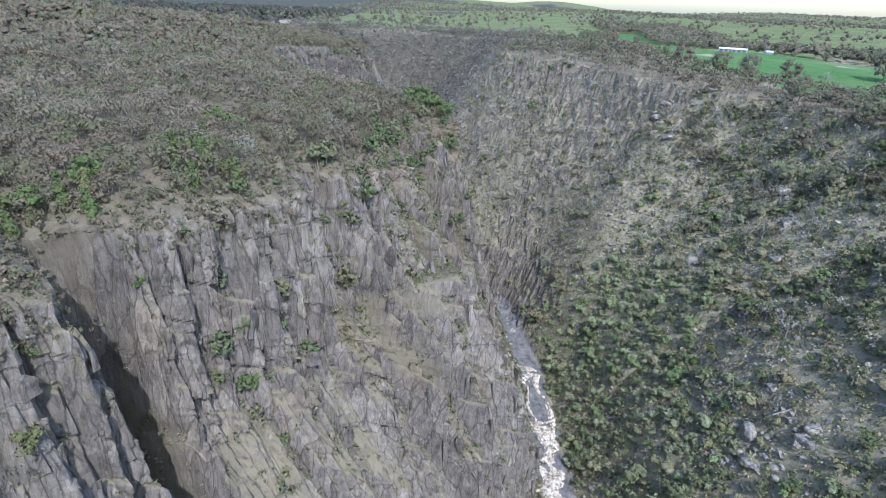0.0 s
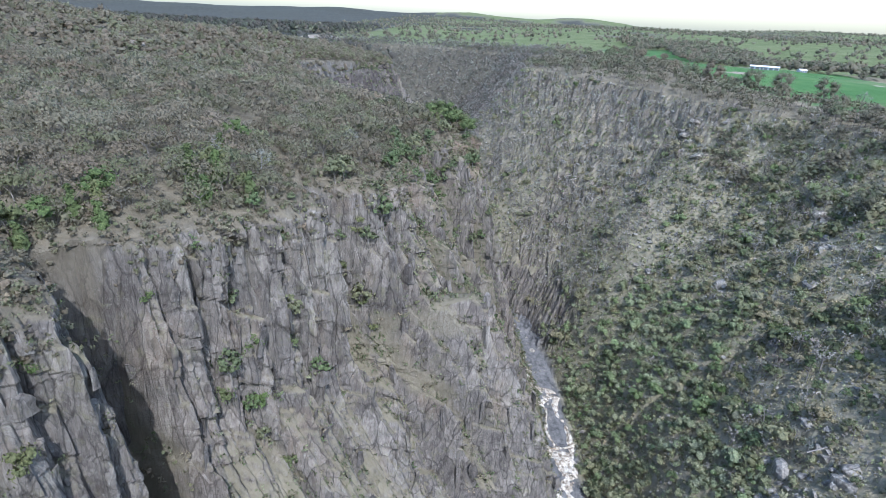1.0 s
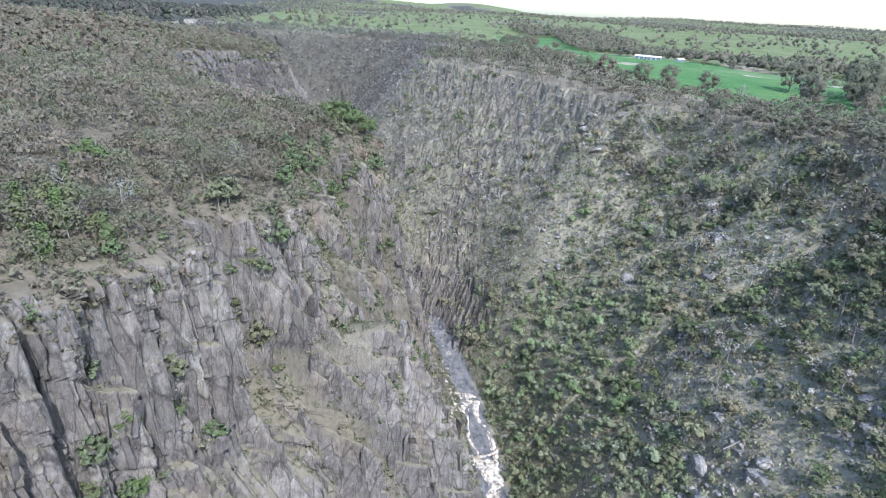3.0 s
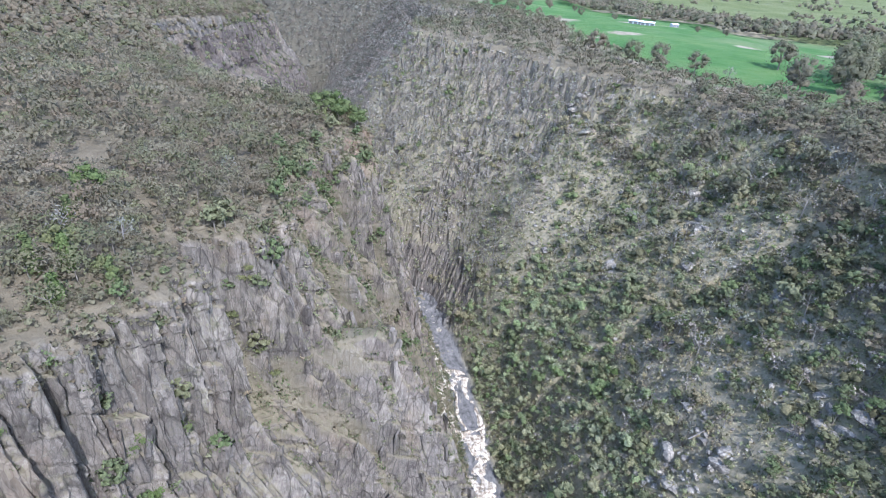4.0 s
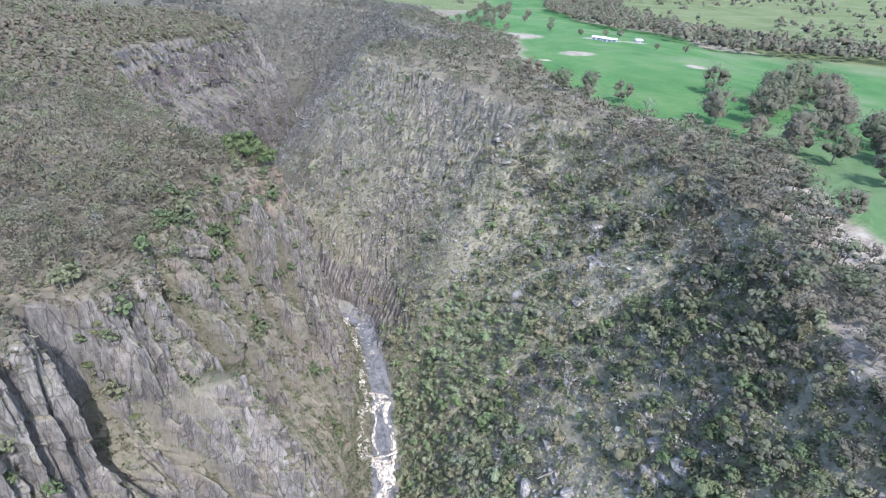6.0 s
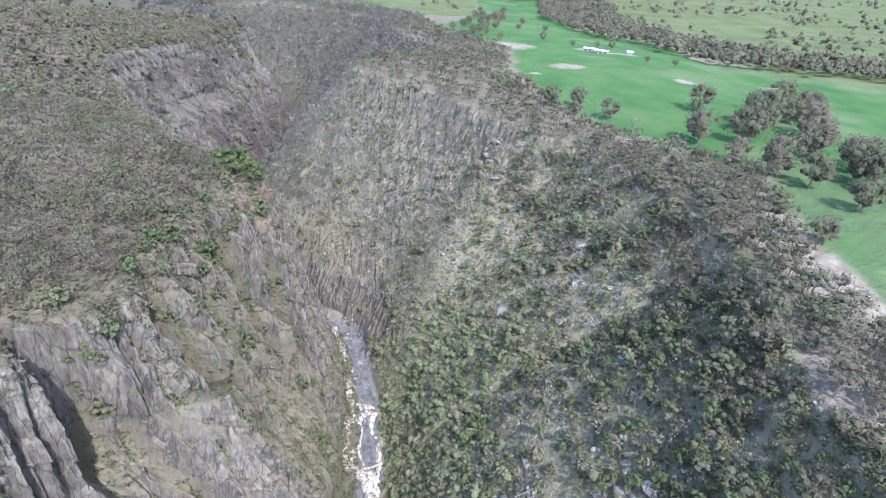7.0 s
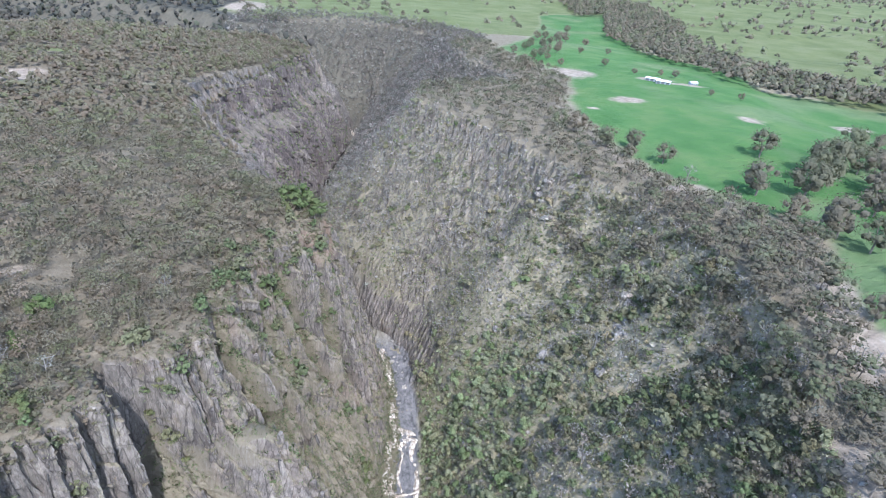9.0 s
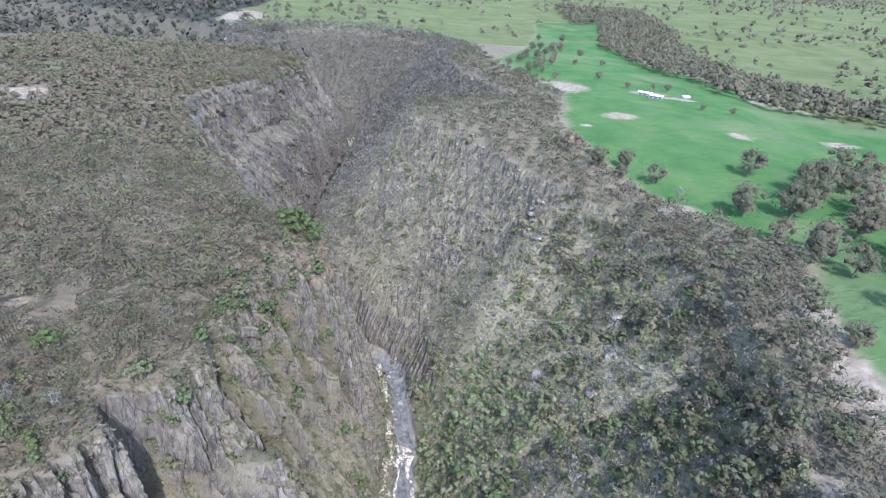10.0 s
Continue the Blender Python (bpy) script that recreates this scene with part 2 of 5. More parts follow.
def mathn(tree, op, a, b=0.0):
    n = tree.nodes.new("ShaderNodeMath")
    n.operation = op
    n.use_clamp = True
    for sock, val in ((n.inputs[0], a), (n.inputs[1], b)):
        if isinstance(val, (int, float)):
            sock.default_value = val
        else:
            tree.links.new(val, sock)
    return n.outputs[0]


def attr(tree, name):
    n = tree.nodes.new("ShaderNodeAttribute")
    n.attribute_name = name
    return n.outputs["Fac"]


def bump(tree, bsdf, height, strength, distance):
    n = node(tree, "ShaderNodeBump", Strength=strength, Distance=distance)
    tree.links.new(height, n.inputs["Height"])
    tree.links.new(n.outputs["Normal"], bsdf.inputs["Normal"])


def blocks(t, pos, scale, stretch, warp):
    """Blocks of jointed rock: a number for each block, and 0 in the joints between them."""
    w = node(t, "ShaderNodeTexNoise", Scale=.5, Detail=4.0, Roughness=.6)
    t.links.new(pos, w.inputs["Vector"])
    v = t.nodes.new("ShaderNodeVectorMath")
    v.operation = "MULTIPLY_ADD"
    t.links.new(w.outputs["Color"], v.inputs[0])
    v.inputs[1].default_value = (warp, warp, warp)
    t.links.new(pos, v.inputs[2])
    m = t.nodes.new("ShaderNodeMapping")
    m.inputs["Scale"].default_value = stretch
    t.links.new(v.outputs[0], m.inputs["Vector"])
    out = []
    for feature in ("F1", "DISTANCE_TO_EDGE"):
        vo = t.nodes.new("ShaderNodeTexVoronoi")
        vo.feature = feature
        vo.inputs["Scale"].default_value = scale
        t.links.new(m.outputs["Vector"], vo.inputs["Vector"])
        out.append(vo)
    sep = t.nodes.new("ShaderNodeSeparateColor")
    t.links.new(out[0].outputs["Color"], sep.inputs["Color"])
    return sep.outputs["Red"], ramp(t, out[1].outputs["Distance"], [(.0, (0, 0, 0)), (.05, (1, 1, 1))])


def rock_colour(t, pos):
    """Jointed grey-mauve rock: broad tone, vertical streaks, rusty stains, pale lichen, dark joints. Returns colour and relief."""
    broad = ramp(t, noise_node(t, pos, .05, 5, .65), [(.3, (.150, .133, .122)), (.5, (.196, .176, .162)), (.7, (.240, .220, .202))])
    streak = ramp(t, noise_node(t, pos, .9, 8, .75, (1, 1, .2)), [(.36, (.55, .53, .53)), (.5, (1.0, .98, .97)), (.66, (1.45, 1.42, 1.38))])
    c = mix(t, .9, broad, streak, "MULTIPLY")
    rust = ramp(t, noise_node(t, pos, .09, 5, .6, (1, 1, .5)), [(.54, (0, 0, 0)), (.68, (1, 1, 1))])
    c = mix(t, mathn(t, "MULTIPLY", rust, .4), c, (.24, .178, .13))
    lichen = ramp(t, noise_node(t, pos, 1.3, 7, .78), [(.54, (0, 0, 0)), (.64, (1, 1, 1))])
    c = mix(t, mathn(t, "MULTIPLY", lichen, .5), c, (.33, .315, .29))
    dry = ramp(t, noise_node(t, pos, .35, 7, .75), [(.54, (0, 0, 0)), (.66, (1, 1, 1))])
    c = mix(t, mathn(t, "MULTIPLY", dry, .6), c, (.21, .195, .125))
    tone, edge = blocks(t, pos, .35, (1, 1, .2), 1.0)
    fine, fine_edge = blocks(t, pos, 1.1, (1, 1, .26), .5)
    c = mix(t, 1.0, c, ramp(t, tone, [(.0, (.8, .79, .8)), (1.0, (1.2, 1.19, 1.17))]), "MULTIPLY")
    c = mix(t, 1.0, c, ramp(t, fine, [(.0, (.84, .84, .84)), (1.0, (1.16, 1.155, 1.15))]), "MULTIPLY")
    c = mix(t, edge, mix(t, .55, c, (.035, .032, .03)), c)
    c = mix(t, fine_edge, mix(t, .35, c, (.04, .037, .035)), c)
    c = mix(t, 1.0, c, (.975, 1.01, .985), "MULTIPLY")
    relief = mathn(t, "ADD", mathn(t, "MULTIPLY", tone, .5), mathn(t, "MULTIPLY", fine, .3))
    return c, mathn(t, "ADD", relief, mathn(t, "MULTIPLY", edge, .2))


def ground_material():
    m, t, b = material("ground_cover", .93, 0, .15)
    pos = t.nodes.new("ShaderNodeNewGeometry").outputs["Position"]
    litter = ramp(t, noise_node(t, pos, .16, 7, .7), [(.3, (.185, .162, .112)), (.48, (.315, .282, .196)), (.7, (.44, .395, .295))])
    tuft = ramp(t, noise_node(t, pos, .6, 6, .75), [(.42, (0, 0, 0)), (.6, (1, 1, 1))])
    grass = mix(t, mathn(t, "MULTIPLY", tuft, .55), litter, (.19, .195, .12))
    grass = mix(t, mathn(t, "MULTIPLY", ramp(t, noise_node(t, pos, 1.8, 4, .7), [(.5, (0, 0, 0)), (.64, (1, 1, 1))]), .55), grass, (.34, .31, .24))
    floor_c = ramp(t, noise_node(t, pos, .3, 7, .75), [(.32, (.105, .09, .063)), (.5, (.16, .137, .098)), (.68, (.225, .195, .145))])
    grass = mix(t, mathn(t, "MULTIPLY", attr(t, "forest"), .85), grass, floor_c)
    rock_c, relief = rock_colour(t, pos)
    stone = mix(t, mathn(t, "MULTIPLY", attr(t, "rust"), .55), rock_c, mix(t, .5, rock_c, (.30, .205, .14)))
    # the upper gorge wall's shade is put in here: its rock multiplied darker
    stone = mix(t, mathn(t, "MULTIPLY", attr(t, "painted_shade"), .8), stone, mix(t, 1.0, stone, (.42, .40, .45), "MULTIPLY"))
    c = mix(t, attr(t, "rock"), grass, stone)
    meadow = ramp(t, noise_node(t, pos, .035, 6, .6), [(.3, (.053, .132, .04)), (.5, (.077, .168, .053)), (.72, (.122, .195, .071))])
    c = mix(t, attr(t, "green"), c, meadow)
    pale = ramp(t, noise_node(t, pos, .02, 6, .6), [(.3, (.108, .134, .052)), (.5, (.14, .168, .071)), (.72, (.182, .198, .10))])
    c = mix(t, attr(t, "pale"), c, pale)
    soil = ramp(t, noise_node(t, pos, .25, 6, .65), [(.3, (.215, .18, .138)), (.5, (.32, .275, .215)), (.7, (.45, .40, .325))])
    c = mix(t, attr(t, "bare"), c, soil)
    bed = ramp(t, noise_node(t, pos, .45, 8, .8, (1, .6, 1)), [(.34, (.07, .07, .07)), (.48, (.165, .163, .16)), (.6, (.24, .236, .23)), (.72, (.33, .32, .305))])
    c = mix(t, attr(t, "bed"), c, bed)
    wood = ramp(t, noise_node(t, pos, .06, 6, .7), [(.3, (.045, .047, .041)), (.5, (.07, .071, .058)), (.7, (.10, .10, .08))])
    c = mix(t, attr(t, "farwood"), c, wood)
    t.links.new(c, b.inputs["Base Color"])
    rough_part = mathn(t, "MULTIPLY", noise_node(t, pos, .9, 8, .78, (1, 1, .45)), .8)
    bump(t, b, mathn(t, "ADD", rough_part, mathn(t, "MULTIPLY", relief, mathn(t, "MULTIPLY", attr(t, "rock"), .6))), .8, .9)
    return m


def leaf_material(name, stops, hues=((.9, 1.03, .86), (1.0, 1.0, 1.0), (1.09, .985, 1.0)), rough=.75, contrast=1.0, glow=.3):
    m, t, b = material(name, rough, 0, .25)
    info = t.nodes.new("ShaderNodeObjectInfo")
    pos = t.nodes.new("ShaderNodeNewGeometry").outputs["Position"]
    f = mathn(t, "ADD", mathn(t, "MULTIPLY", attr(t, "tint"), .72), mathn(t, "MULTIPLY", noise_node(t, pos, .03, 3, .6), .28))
    f = mathn(t, "ADD", f, mathn(t, "MULTIPLY", mathn(t, "SUBTRACT", info.outputs["Random"], .5), .25))
    spray = noise_node(t, pos, 2.4, 5, .78)
    # leaf tone varies; the dark specks also paint shaded gaps between leaves
    mottle = ramp(t, spray, [(.34, (1 - .5 * contrast,) * 3), (.5, (1.0, 1.0, 1.0)), (.66, (1 + .65 * contrast, 1 + .63 * contrast, 1 + .56 * contrast))])
    drift = noise_node(t, pos, .018, 3, .6)
    which = mathn(t, "ADD", attr(t, "hue"), mathn(t, "MULTIPLY", attr(t, "lone"), info.outputs["Random"]))
    which = mathn(t, "ADD", mathn(t, "MULTIPLY", which, .65), mathn(t, "MULTIPLY", drift, .35))
    cast = ramp(t, which, [(.22, hues[0]), (.5, hues[1]), (.78, hues[2])])
    c = mix(t, 1.0, mix(t, 1.0, ramp(t, f, stops), mottle, "MULTIPLY"), cast, "MULTIPLY")
    t.links.new(c, b.inputs["Base Color"])
    bump(t, b, spray, .4, .3)
    through_leaf = t.nodes.new("ShaderNodeBsdfTranslucent")
    t.links.new(b.inputs["Base Color"].links[0].from_socket, through_leaf.inputs["Color"])
    both = t.nodes.new("ShaderNodeMixShader")
    both.inputs[0].default_value = glow
    t.links.new(b.outputs[0], both.inputs[1])
    t.links.new(through_leaf.outputs[0], both.inputs[2])
    t.links.new(both.outputs[0], t.nodes["Material Output"].inputs["Surface"])
    return m


def wood_material(name, dark, light):
    m, t, b = material(name, .85, 0, .2)
    pos = t.nodes.new("ShaderNodeNewGeometry").outputs["Position"]
    t.links.new(ramp(t, noise_node(t, pos, 1.3, 5, .7, (1, 1, .25)), [(.3, dark), (.7, light)]), b.inputs["Base Color"])
    return m


GROUND = ground_material()
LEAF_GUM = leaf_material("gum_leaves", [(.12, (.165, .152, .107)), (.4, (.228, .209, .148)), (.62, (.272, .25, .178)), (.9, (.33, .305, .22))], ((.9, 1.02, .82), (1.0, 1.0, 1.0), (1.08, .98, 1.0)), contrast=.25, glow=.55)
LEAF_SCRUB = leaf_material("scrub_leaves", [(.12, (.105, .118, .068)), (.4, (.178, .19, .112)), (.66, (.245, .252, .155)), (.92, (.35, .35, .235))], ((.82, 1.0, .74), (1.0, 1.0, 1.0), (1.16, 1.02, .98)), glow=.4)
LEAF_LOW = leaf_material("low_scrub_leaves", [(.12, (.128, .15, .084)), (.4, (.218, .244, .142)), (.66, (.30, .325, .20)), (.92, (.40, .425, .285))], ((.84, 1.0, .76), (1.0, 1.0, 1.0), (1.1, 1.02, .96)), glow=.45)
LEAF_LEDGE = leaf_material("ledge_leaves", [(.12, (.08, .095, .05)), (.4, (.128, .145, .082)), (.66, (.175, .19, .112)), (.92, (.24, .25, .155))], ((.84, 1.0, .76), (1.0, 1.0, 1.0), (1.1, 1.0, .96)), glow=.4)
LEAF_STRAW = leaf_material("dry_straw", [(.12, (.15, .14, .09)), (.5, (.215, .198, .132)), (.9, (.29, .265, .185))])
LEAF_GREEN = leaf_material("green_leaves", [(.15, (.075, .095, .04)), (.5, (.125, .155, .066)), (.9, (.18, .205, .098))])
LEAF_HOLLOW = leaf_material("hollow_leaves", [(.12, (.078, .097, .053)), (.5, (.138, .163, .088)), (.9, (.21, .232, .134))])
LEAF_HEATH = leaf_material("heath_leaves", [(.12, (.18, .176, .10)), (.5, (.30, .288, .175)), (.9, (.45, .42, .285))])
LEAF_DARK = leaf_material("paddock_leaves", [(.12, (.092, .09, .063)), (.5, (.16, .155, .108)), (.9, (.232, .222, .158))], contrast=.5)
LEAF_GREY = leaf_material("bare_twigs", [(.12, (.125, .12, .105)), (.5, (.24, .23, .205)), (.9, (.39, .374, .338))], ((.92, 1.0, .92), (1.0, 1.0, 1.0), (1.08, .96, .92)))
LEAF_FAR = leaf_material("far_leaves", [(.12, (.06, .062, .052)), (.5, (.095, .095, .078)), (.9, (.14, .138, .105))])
BARK = wood_material("bark", (.12, .105, .09), (.32, .29, .25))
DEADWOOD = wood_material("dead_wood", (.15, .14, .13), (.32, .30, .275))


def rock_material(name="bare_rock", wash=(1, 1, 1)):
    m, t, b = material(name, .9, 0, .2)
    pos = t.nodes.new("ShaderNodeNewGeometry").outputs["Position"]
    t.links.new(mix(t, 1.0, rock_colour(t, pos)[0], wash, "MULTIPLY"), b.inputs["Base Color"])
    bump(t, b, noise_node(t, pos, 1.2, 8, .75, (1, 1, .5)), .9, .6)
    return m


ROCK = rock_material()
PALE_ROCK = rock_material("weathered_rock", (1.6, 1.66, 1.68))


# ---- mesh helpers ----
def mesh_from(name, verts, faces, mats, tint=None, mat_index=None, smooth_shade=False, normals=None):
    """One mesh from arrays; faces is an (n, 3) or (n, 4) array or a list of such arrays."""
    groups = faces if isinstance(faces, list) else [faces]
    groups = [np.asarray(g, np.int32) for g in groups if len(g)]
    loops = np.concatenate([g.ravel() for g in groups])
    sizes = np.concatenate([np.full(len(g), g.shape[1], np.int32) for g in groups])
    me = bpy.data.meshes.new(name)
    me.vertices.add(len(verts))
    me.vertices.foreach_set("co", np.asarray(verts, np.float32).ravel())
    me.loops.add(len(loops))
    me.loops.foreach_set("vertex_index", loops)
    me.polygons.add(len(sizes))
    me.polygons.foreach_set("loop_start", np.concatenate([[0], np.cumsum(sizes)[:-1]]).astype(np.int32))
    for m in mats:
        me.materials.append(m)
    if mat_index is not None:
        me.polygons.foreach_set("material_index", np.asarray(mat_index, np.int32))
    if tint is not None:
        a = me.attributes.new("tint", "FLOAT", "POINT")
        a.data.foreach_set("value", np.asarray(tint, np.float32))
    me.update(calc_edges=True)
    me.polygons.foreach_set("use_smooth", np.full(len(sizes), smooth_shade))
    if normals is not None:
        me.normals_split_custom_set_from_vertices(normals.tolist())
    return me


# ---- the ground: one sheet to the horizon ----
def axis(marks):
    """Places along an axis from (place, step) marks, steps growing smoothly between them."""
    out = [marks[0][0]]
    for (a, sa), (b, sb) in zip(marks[:-1], marks[1:]):
        p = a
        while p < b - 1e-6:
            p = min(b, p + sa + (sb - sa) * (p - a) / (b - a))
            out.append(p)
    return np.array(out)


XS = axis([(-5200, 260), (-900, 60), (-300, 10), (-130, 2.5), (-72, 1.8), (20, 1.6), (32, .9), (56, .9), (70, 1.5), (180, 2.1), (260, 5), (520, 9), (1000, 40), (5200, 260)])
YS = axis([(-1500, 200), (-300, 40), (0, 6), (36, 1.4), (52, 1.1), (225, 1.1), (300, 1.6), (480, 2.8), (780, 4.5), (1100, 14), (2000, 50), (5200, 200)])
GX, GY = np.meshgrid(XS, YS)
GZ = ground_height(GX.ravel(), GY.ravel()).reshape(GX.shape)
SURVEY = survey(GX.ravel(), GY.ravel())

BARE_SPOTS = [(89, 262, 3, 9), (88, 246, 3, 9), (170, 494, 20, 28), (188, 391, 13, 9), (155, 361, 4, 3), (262, 362, 8, 7), (339, 371, 12, 7), (258, 462, 16, 6), (240, 478, 14, 9),
              (176, 131, 10, 26), (182, 158, 8, 14), (168, 243, 12, 6), (-226, 890, 30, 60), (-200, 355, 16, 12), (-70, 148, 4, 3), (151, 84, 12, 16)]
PALE_SPOTS = [(-293, 474, 34, 24), (-217, 419, 18, 12)]


def band(x, y):
    """The belt of trees behind the paddock."""
    mid = [(415, 1250), (400, 1110), (365, 850), (350, 675), (360, 600), (368, 545), (385, 500), (430, 468), (540, 380), (760, 240)]
    d, a = to_line(x, y, mid)
    return d < np.interp(a, [0, 300, 500, 700, 1000], [88, 84, 54, 52, 44]) * (.85 + .3 * vnoise(x / 40, y / 40, 101))


def covers(x, y, s):
    dl, al, dr, ar, ds, gorge, left_part, west = s
    n = fbm(x / 9, y / 9, 111, 4)
    dp, _ = to_line(x, y, PADDOCK + PADDOCK[:1])
    sp = np.where(inside(x, y, PADDOCK), dp, -dp)
    green = smooth(-1, 9, sp + 4 * n + 34 * smooth(210, 290, x)) * (~gorge)
    green = green * (1 - .22 * smooth(.1, .5, fbm(x / 55, y / 55, 115, 3)))
    bare = np.zeros(x.shape)
    for bx, by, rx, ry in BARE_SPOTS:
        bare = np.maximum(bare, smooth(1.25, .7, np.hypot((x - bx) / rx, (y - by) / ry) + .35 * n))
    bare = np.maximum(bare, smooth(10, 2, np.abs(sp + 4 + 5 * n)) * .35 * (~west) * smooth(420, 330, y))
    pale = np.zeros(x.shape)
    for bx, by, rx, ry in PALE_SPOTS:
        pale = np.maximum(pale, smooth(1.2, .8, np.hypot((x - bx) / rx, (y - by) / ry) + .3 * n))
    r = np.hypot(x, y)
    open_land = (~west) & ((x > 380) | (y > 765)) & (x > -250) & ~gorge
    pale = np.maximum(pale, np.where(open_land, smooth(-.3, .05, fbm(x / 260, y / 260, 121, 3) + .5 - .45 * smooth(1300, 2600, r)), 0) * smooth(10, 30, dr))
    pale = pale * (1 - green)
    farwood = np.maximum(smooth(900, 1900, r), np.where(x < -150, smooth(680, 800, r), 0)) * (1 - pale)
    farwood = np.where(gorge & ~left_part & (y > 430), .65 * smooth(430, 500, y), farwood)
    rock = rockiness(x, y, s) * smooth(900, 700, r)
    rust = np.where(gorge, smooth(9, 3, np.hypot(x - 3, (y - 216) * .8) + 2 * n), 0)
    rust = np.maximum(rust, np.where(gorge, .3 * smooth(7, 2, np.hypot((x + 40) * .55, y - 79) + 2 * n), 0))
    bed = np.where(gorge, smooth(11.5, 8.5, ds + 2.5 * n), 0) * smooth(285, 262, y)
    return {"rock": rock, "green": green, "pale": pale, "bare": bare, "bed": bed, "farwood": farwood, "rust": rust, "forest": np.where(west & ~gorge, smooth(1600, 900, r), np.where(gorge & left_part, smooth(8, 3, dl), np.where(gorge & (y > 430), .8 * smooth(430, 480, y), np.where(~west & ~gorge, .75 * (1 - green) * (1 - pale) * smooth(160, 90, dr), 0))))}


COVER = covers(GX.ravel(), GY.ravel(), SURVEY)
# ledges and gentle ground carry soil, steep faces are bare rock
gzy, gzx = np.gradient(ground_base(GX.ravel(), GY.ravel(), SURVEY).reshape(GX.shape), YS, XS)
steep = np.hypot(gzx, gzy).ravel()
fzy, fzx = np.gradient(GZ, YS, XS)
fine_steep = np.hypot(fzx, fzy).ravel()
patchy = fbm(GX.ravel() / 6, GY.ravel() / 6, 131, 3)
upper = SURVEY[5] & (GY.ravel() > 275) & SURVEY[6]
bare_wall = np.where(upper, smooth(.35, .8, steep + .4 * patchy), 0) * .95
COVER["rock"] = COVER["rock"] * smooth(.5, 1.3, steep + .5 * patchy) * (.25 + .75 * smooth(.7, 1.7, fine_steep + .5 * patchy))
COVER["rock"] = np.maximum(COVER["rock"], bare_wall)

ny, nx = GX.shape
idx = np.arange(ny * nx).reshape(ny, nx)
quads = np.stack([idx[:-1, :-1], idx[:-1, 1:], idx[1:, 1:], idx[1:, :-1]], -1).reshape(-1, 4)
ground_mesh = mesh_from("ground", np.stack([GX, GY, GZ], -1).reshape(-1, 3), quads, [GROUND], smooth_shade=False)
for key, val in COVER.items():
    a = ground_mesh.attributes.new(key, "FLOAT", "POINT")
    a.data.foreach_set("value", val.astype(np.float32))
ground = tagged(new("ground", ground_mesh), "gorge of jointed grey rock between scrubby slopes and green pasture", "ground", kind="structure")


def height_at(x, y):
    """Height of the sheet at places, between its grid points."""
    i = np.clip(np.searchsorted(XS, x) - 1, 0, nx - 2)
    j = np.clip(np.searchsorted(YS, y) - 1, 0, ny - 2)
    u, v = (x - XS[i]) / (XS[i + 1] - XS[i]), (y - YS[j]) / (YS[j + 1] - YS[j])
    return (GZ[j, i] * (1 - u) + GZ[j, i + 1] * u) * (1 - v) + (GZ[j + 1, i] * (1 - u) + GZ[j + 1, i + 1] * u) * v


def slope_at(x, y, fine=False):
    """Steepness of the broad slope, or of the very spot: metres of fall per metre."""
    i, j = np.clip(np.searchsorted(XS, x), 0, nx - 1), np.clip(np.searchsorted(YS, y), 0, ny - 1)
    return (fine_steep if fine else steep).reshape(ny, nx)[j, i]


# ---- plants: templates ----
_g = (1 + 5 ** .5) / 2
LUMP = (np.array([(-1, _g, 0), (1, _g, 0), (-1, -_g, 0), (1, -_g, 0), (0, -1, _g), (0, 1, _g), (0, -1, -_g), (0, 1, -_g), (_g, 0, -1), (_g, 0, 1), (-_g, 0, -1), (-_g, 0, 1)]) / math.hypot(1, _g),
        np.array([(0, 11, 5), (0, 5, 1), (0, 1, 7), (0, 7, 10), (0, 10, 11), (1, 5, 9), (5, 11, 4), (11, 10, 2), (10, 7, 6), (7, 1, 8),
                  (3, 9, 4), (3, 4, 2), (3, 2, 6), (3, 6, 8), (3, 8, 9), (4, 9, 5), (2, 4, 11), (6, 2, 10), (8, 6, 7), (9, 8, 1)]))


